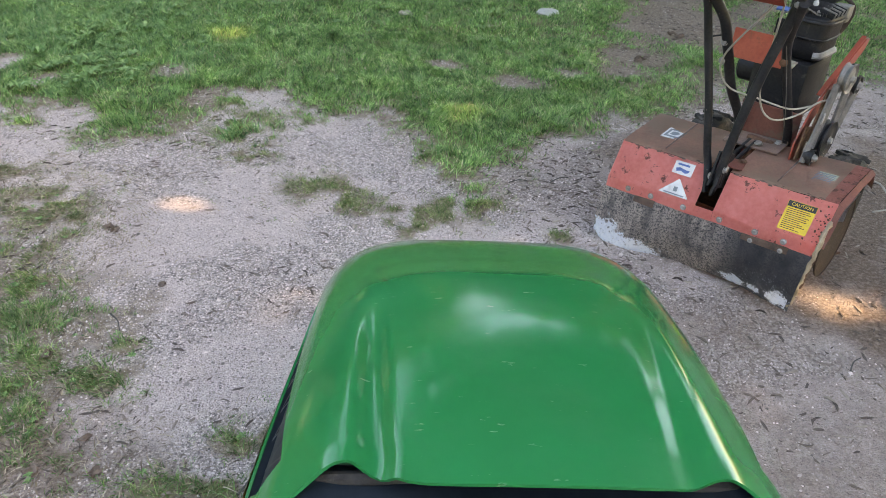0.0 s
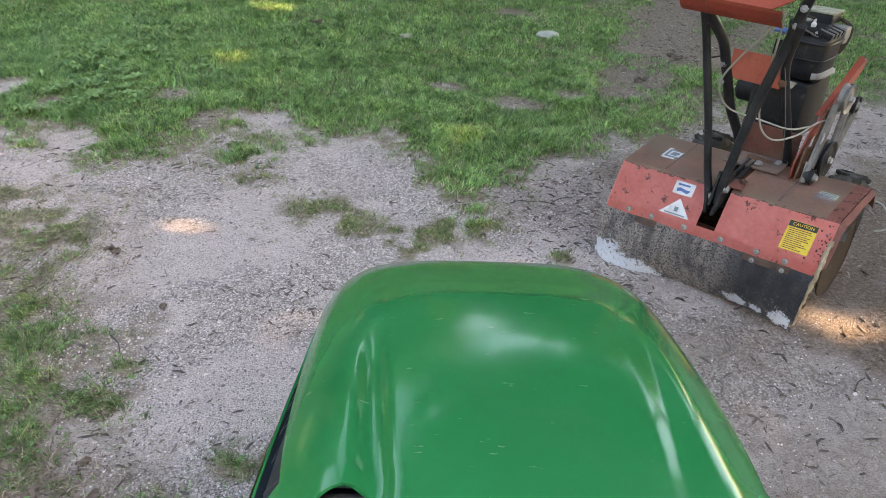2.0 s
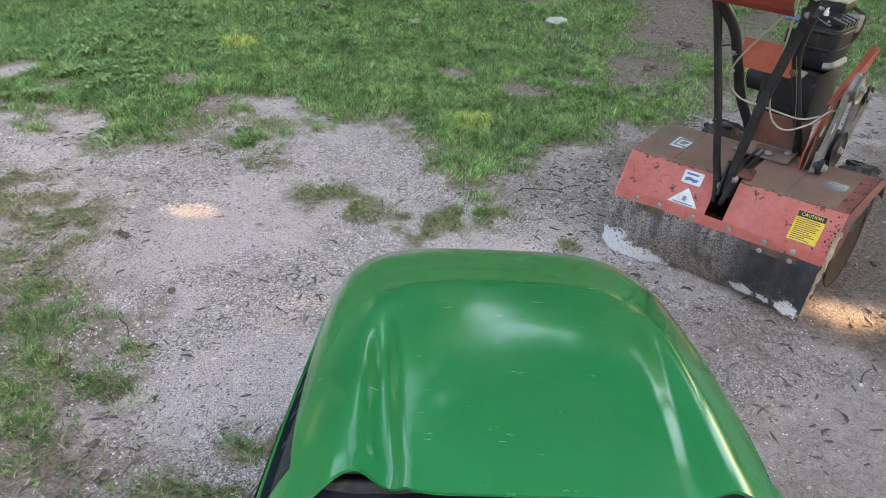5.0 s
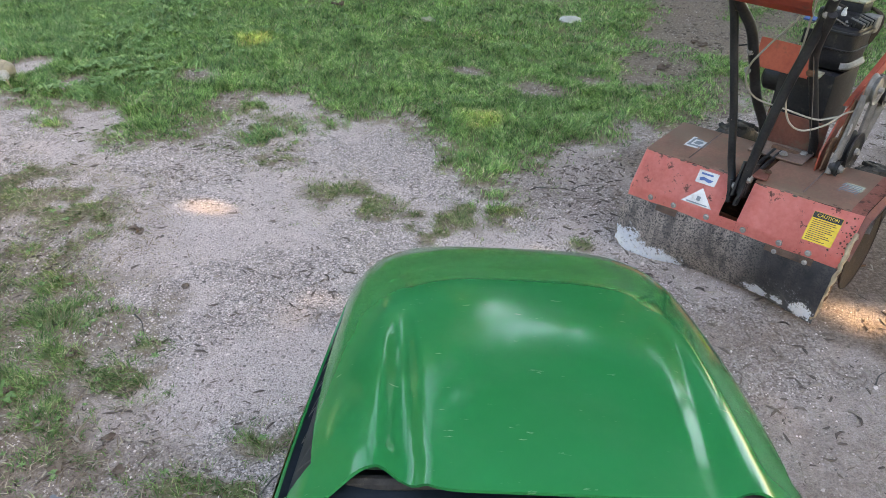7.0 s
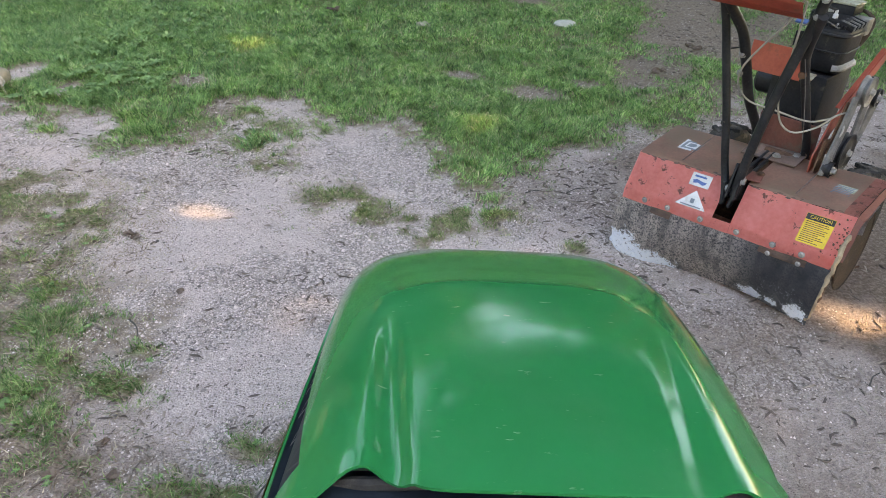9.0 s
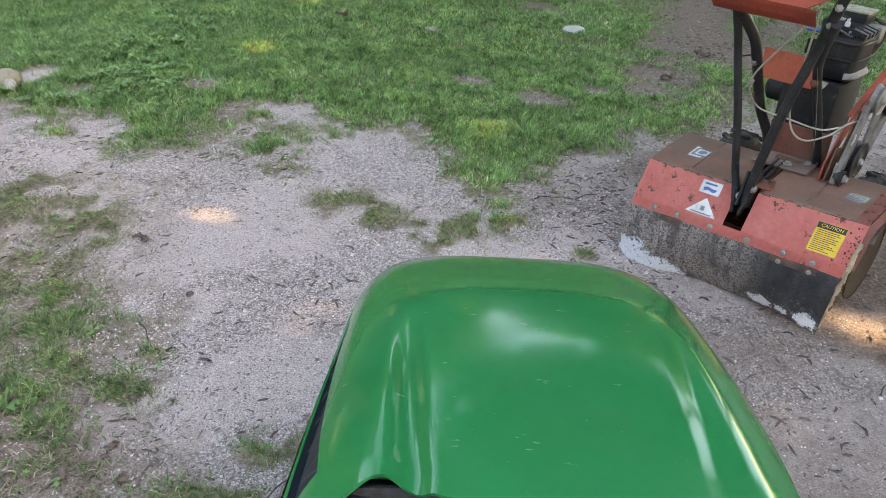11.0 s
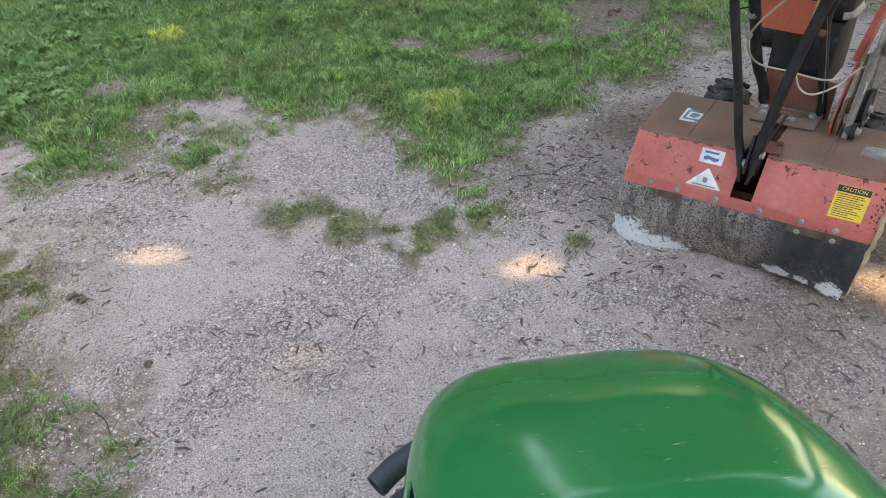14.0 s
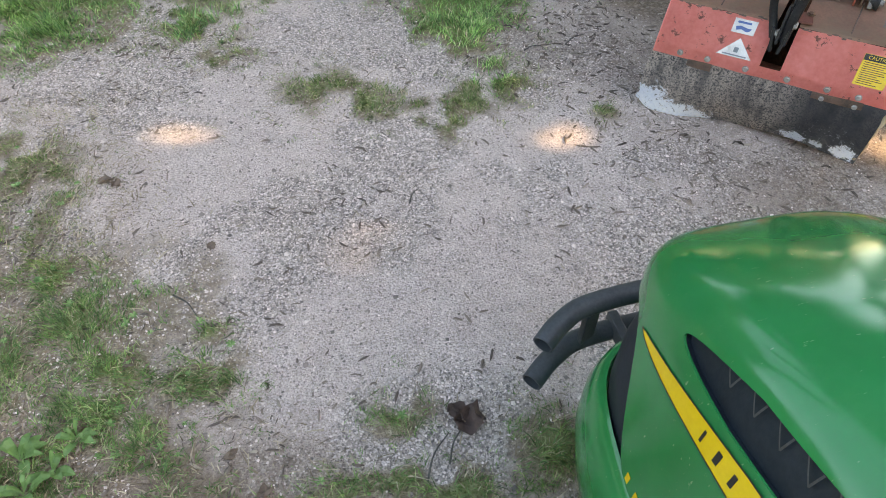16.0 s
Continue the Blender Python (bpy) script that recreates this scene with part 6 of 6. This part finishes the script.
def wire_loop():
    pts = ((1.64, 3.02), (1.68, 3.03), (1.73, 3.02), (1.75, 2.98), (1.75, 2.90), (1.71, 2.86), (1.64, 2.82))
    tagged(part("loose_wire", tube([(x, y, 0.012 + 0.02 * math.sin(k)) if 0 < k < 6 else (x, y, float(height(x, y)) + 0.004) for k, (x, y) in enumerate(pts)], 0.004, 8), M_CABLE, smooth=True), "loop of stiff beige wire lying beside the tiller", "wire")


wire_loop()


def flat_stone():
    bm = bmesh.new()
    bmesh.ops.create_icosphere(bm, subdivisions=3, radius=1)
    for v in bm.verts:
        k = 1 + 0.25 * noise.noise(v.co * 1.7)
        v.co = Vector((v.co.x * 0.085 * k, v.co.y * 0.06 * k, max(v.co.z, -0.5) * 0.022 * k))
    bm.transform(pose(0.487, 5.476, 0.022, 6, 0, 20))
    tagged(part("flat_stone", bm, M_STONE, smooth=True), "pale flat stone lying in the lawn", "stone")


flat_stone()


def pin():
    p = empty("steel_pin", pose(-0.722, 1.173, 0.010, 0, 0, -2), "short grey steel pin lying on the gravel", "pin")
    part("shaft", lathe([(0, -0.032), (0.005, -0.032), (0.006, -0.028), (0.006, 0.026), (0.003, 0.034), (0, 0.034)], 12, pose(0, 0, 0, 0, 90, 0)), M_GREYPRINT, p, smooth=True)
    part("head", lathe([(0, -0.038), (0.009, -0.038), (0.009, -0.031), (0, -0.031)], 6, pose(0, 0, 0, 0, 90, 0)), M_GREYPRINT, p)


pin()
slab = part("concrete_slab", box(0.16, -0.3, 0.006, 0.80, 0.60, 0.05, 0.006), M_CONCRETE)
slab.matrix_world = pose(-1.03, 1.19, 0, 0, 0, -40.7)
tagged(slab, "worn grey concrete slab edge beside the weeds", "slab", kind="structure")


def hose():
    h = empty("garden_hose", pose(1.6, 2.25, 0), "hose lying in loose coils on bare earth, coloured cream where sunlit and dark grey where shaded", "hose")

    def run(points, mat, words=""):
        part("hose_run", tube([(x - 1.6, y - 2.25, z) for x, y, z in points], 0.0090, 12, 5), mat, h, words, smooth=True)
    # Sun and shade along the hose are set by each run's colour.
    run([(1.90, 2.57, 0.02), (1.79, 2.53, 0.02), (1.69, 2.46, 0.02), (1.595, 2.385, 0.02)], M_HOSELIT, "hose run coloured cream as if sunlit")
    run([(1.56, 2.345, 0.02), (1.49, 2.25, 0.02), (1.462, 2.17, 0.02), (1.47, 2.11, 0.02), (1.51, 2.07, 0.018)], M_HOSELIT, "hose run coloured cream as if sunlit")
    run([(1.51, 2.07, 0.018), (1.56, 2.04, 0.014), (1.64, 2.03, 0.012), (1.75, 2.06, 0.012)], M_HOSESHADED, "hose run coloured dark grey as if shaded")
    run([(1.65, 2.32, 0.034), (1.59, 2.26, 0.036), (1.53, 2.20, 0.034), (1.485, 2.13, 0.033), (1.462, 2.08, 0.012)], M_HOSELIT, "hose run coloured cream as if sunlit")
    run([(1.65, 2.32, 0.034), (1.74, 2.37, 0.03), (1.81, 2.41, 0.02), (1.92, 2.42, 0.012)], M_HOSESHADED, "hose run coloured dark grey as if shaded")
    run([(1.90, 2.57, 0.02), (1.96, 2.60, 0.016), (2.06, 2.60, 0.012), (2.18, 2.55, 0.012)], M_HOSESHADED, "hose run coloured dark grey as if shaded")
    run([(1.45, 2.08, 0.012), (1.42, 2.00, 0.012), (1.42, 1.93, 0.012), (1.45, 1.895, 0.012), (1.52, 1.86, 0.012)], M_HOSESHADED, "hose run coloured dark grey as if shaded")
    part("coupling", tube([(-0.005, 0.135, 0.02), (-0.04, 0.095, 0.02)], 0.014, 12, 2), M_RUBBER, h, "black hose coupling")


hose()


def iron_bars():
    s = empty("iron_stand", pose(1.85, 2.50, 0), "small black iron stand lying on the ground", "stand")
    part("leg", tube([(-0.08, 0.12, 0.012), (0.01, 0.12, 0.02), (0.05, 0.04, 0.02), (0.12, -0.04, 0.012)], 0.014, 8), M_BLACKSTEEL, s)
    part("foot", box(-0.05, 0.12, 0.012, 0.09, 0.03, 0.02, 0.004), M_BLACKSTEEL, s)
    part("leg", tube([(-0.05, -0.16, 0.012), (-0.08, -0.24, 0.02), (-0.04, -0.32, 0.012)], 0.010, 8), M_BLACKSTEEL, s)
    part("crossbar", tube([(0.05, 0.04, 0.02), (-0.05, -0.16, 0.012)], 0.008, 8), M_BLACKSTEEL, s)


iron_bars()


# ---- trees, mostly unseen, added to block sun and sky ----
# Sun spots on the ground (x, y, radii); leaves in their rays are removed.
LIGHT_GAPS = ((-0.975, 2.487, .000, -.026), (-0.435, 1.93, .006, -.008), (-0.68, 2.09, -.03, -.04), (0.22, 2.34, .045, .004), (0.86, 1.72, .005, -.004), (0.85, 2.115, -.03, -.06), (3.75, 7.9, .2, .2), (-1.50, 4.54, .07, .06), (-1.66, 5.94, .10, .07), (0.02, 3.51, .03, .02), (1.29, 2.195, .14, .018))


def tree(name, base, r, crown, radii, leaves, size, label, seed):
    """A tapered trunk with limbs and a loose crown of leaf sprays, cleared at LIGHT_GAPS."""
    g = np.random.default_rng(seed)
    rnd = random.Random(seed)
    t = empty(name, pose(*base), label, "tree")
    top = Vector(crown) - Vector(base)
    trunk = [(0, 0, -0.1), (0.03, 0.02, top.z * 0.3), (top.x * 0.25, top.y * 0.25, top.z * 0.7), (top.x * 0.6, top.y * 0.6, top.z * 0.95)]
    bm = tube(trunk, (r, r * 0.45), 18, 12)
    for v in bm.verts:
        n = noise.noise(v.co * 5.0) * 0.12 + 0.35 * math.exp(-max(v.co.z, 0) / 0.18)
        c = Vector((0.0, 0.0, v.co.z))
        if v.co.z < 1.5:
            v.co += (v.co - c) * n
    trunk_ob = part("trunk", bm, M_BARK, t, "rough grey-brown bark", smooth=True)
    for k in range(9):
        a = 2 * math.pi * k / 9 + rnd.uniform(-0.3, 0.3)
        z0 = top.z * rnd.uniform(0.5, 0.9)
        end = Vector((top.x + math.cos(a) * radii[0] * 0.7, top.y + math.sin(a) * radii[1] * 0.7, top.z + rnd.uniform(-0.3, 0.4) * radii[2]))
        o = Vector((top.x * 0.4, top.y * 0.4, z0))
        if any(((q.x - cx) / (rx + 0.2)) ** 2 + ((q.y - cy) / (ry + 0.2)) ** 2 < 1 for cx, cy, rx, ry in LIGHT_GAPS for q in (Vector(base) + o + (end - o) * f for f in np.linspace(0, 1, 25)) for q in (q - SUN * (q.z / SUN.z),)):
            continue
        part("limb", tube([o, (o + end) / 2 + Vector((0, 0, 0.3)), end], (r * 0.35, 0.02), 8, 6), M_BARK, trunk_ob)
    u = g.normal(0, 1, (leaves, 3))
    u /= np.linalg.norm(u, axis=1)[:, None]
    p = np.array(crown) + u * np.array(radii) * (g.uniform(0, 1, leaves) ** 0.4)[:, None]
    p += g.normal(0, 0.25, p.shape)
    a, b = g.normal(0, 1, (leaves, 3)), g.normal(0, 1, (leaves, 3))
    a /= np.linalg.norm(a, axis=1)[:, None]
    b = np.cross(a, b)
    b /= np.linalg.norm(b, axis=1)[:, None]
    c = np.cross(a, b)
    L = size * g.uniform(0.6, 1.3, leaves)[:, None]
    keep = grain(p[:, 0] + p[:, 2] * 0.7, p[:, 1] - p[:, 2] * 0.6, 1.1, seed) > 0.22
    shade = p[:, :2] - np.array((SUN.x, SUN.y)) / SUN.z * p[:, 2:3]
    for cx, cy, rx, ry in LIGHT_GAPS:
        keep &= ((shade[:, 0] - cx) / (rx + size * 0.95)) ** 2 + ((shade[:, 1] - cy) / (ry + size * 0.8)) ** 2 >= 1
    p, a, b, c, L = p[keep], a[keep], b[keep], c[keep], L[keep]
    n = len(p)
    v = np.stack((p - a * L, p - a * L * 0.2 + b * L * 0.55, p + a * L, p - a * L * 0.2 - b * L * 0.55, p + c * L * 0.18), 1) - np.array(base)
    f = (np.arange(n)[:, None] * 5 + np.array((0, 1, 4, 1, 2, 4, 2, 3, 4, 3, 0, 4))[None]).ravel()
    ob = mesh_from_arrays("crown", v.reshape(-1, 3), np.full(n * 4, 3), f, M_LEAF, t)
    tagged(ob, "dense green leaves with gaps cleared for set sun spots", kind="stuff")
    return t


# Unseen tree added on the sun's side to shade the drive in dapples.
tree("unseen_shade_tree", (10.5, -3.5, 0), 0.28, (8.1, 0.6, 6.4), (3.6, 5.2, 3.0), 26000, 0.17, "unseen tall leafy tree added beside the yard to cast dappled shade", 3)
# This crown is unseen, set overhead to darken the hood's reflections.
tree("lawn_fill_tree", (-3.86, 4.98, 0), 0.16, (0.9, 5.4, 7.8), (4.4, 3.8, 1.7), 10500, 0.2, "leafy tree with a grey trunk at the lawn's edge, its unseen crown added overhead", 5)
# Unseen trees added to cover bright sky that the hood would reflect.
tree("lawn_fill_tree", (-9.2, 15.0, 0), 0.24, (-8.8, 14.4, 6.0), (3.8, 3.8, 3.6), 9000, 0.24, "unseen leafy tree added beyond the lawn to darken reflections", 23)
tree("lawn_fill_tree", (-5.0, 17.5, 0), 0.24, (-4.8, 16.8, 6.0), (4.6, 3.2, 3.6), 9500, 0.25, "unseen leafy tree added beyond the lawn to darken reflections", 37)
tree("lawn_fill_tree", (5.6, 8.2, 0), 0.22, (3.0, 10.2, 7.2), (5.2, 3.6, 2.6), 9500, 0.21, "unseen tall leafy tree added beside the lawn to fill the sky", 11)
tree("unseen_shade_tree", (12.6, 4.6, 0), 0.26, (11.6, 6.6, 7.6), (4.2, 5.4, 4.2), 30000, 0.2, "unseen tall leafy tree added beyond the tiller to block sun and sky", 17)
# Unseen ring of trees added to darken the reflected horizon.
wood = None
for k in range(12):
    a = radians(106 + 24 * k)
    spot = (21 * math.cos(a) * (1 + 0.15 * math.sin(3 * k)), 3 + 21 * math.sin(a) * (1 + 0.15 * math.sin(5 * k)), 0)
    if wood is None:
        wood = tree("border_fill_tree", spot, 0.3, (spot[0], spot[1], 4.6), (4.6, 4.6, 3.9), 6800, 0.33, "unseen leafy tree added round the yard to close the horizon", 8)
    else:
        copy_thing(wood, pose(*spot, 0, 0, 40 * k))
# More unseen copies, some sunk, to plug low sky gaps in reflections.
for x, y, z, turn, size in ((4.2, 20.5, 0, 60, 0.92), (8.6, 20.0, 0, 130, 0.80), (0.0, 25.0, -1.6, 200, 0.9), (-6.0, 23.0, -1.5, 15, 0.95), (-11.5, 17.5, -1.4, 80, 0.9), (-15.5, 10.0, -1.4, 150, 0.9)):
    copy_thing(wood, pose(x, y, z, 0, 0, turn) @ Matrix.Scale(size, 4))
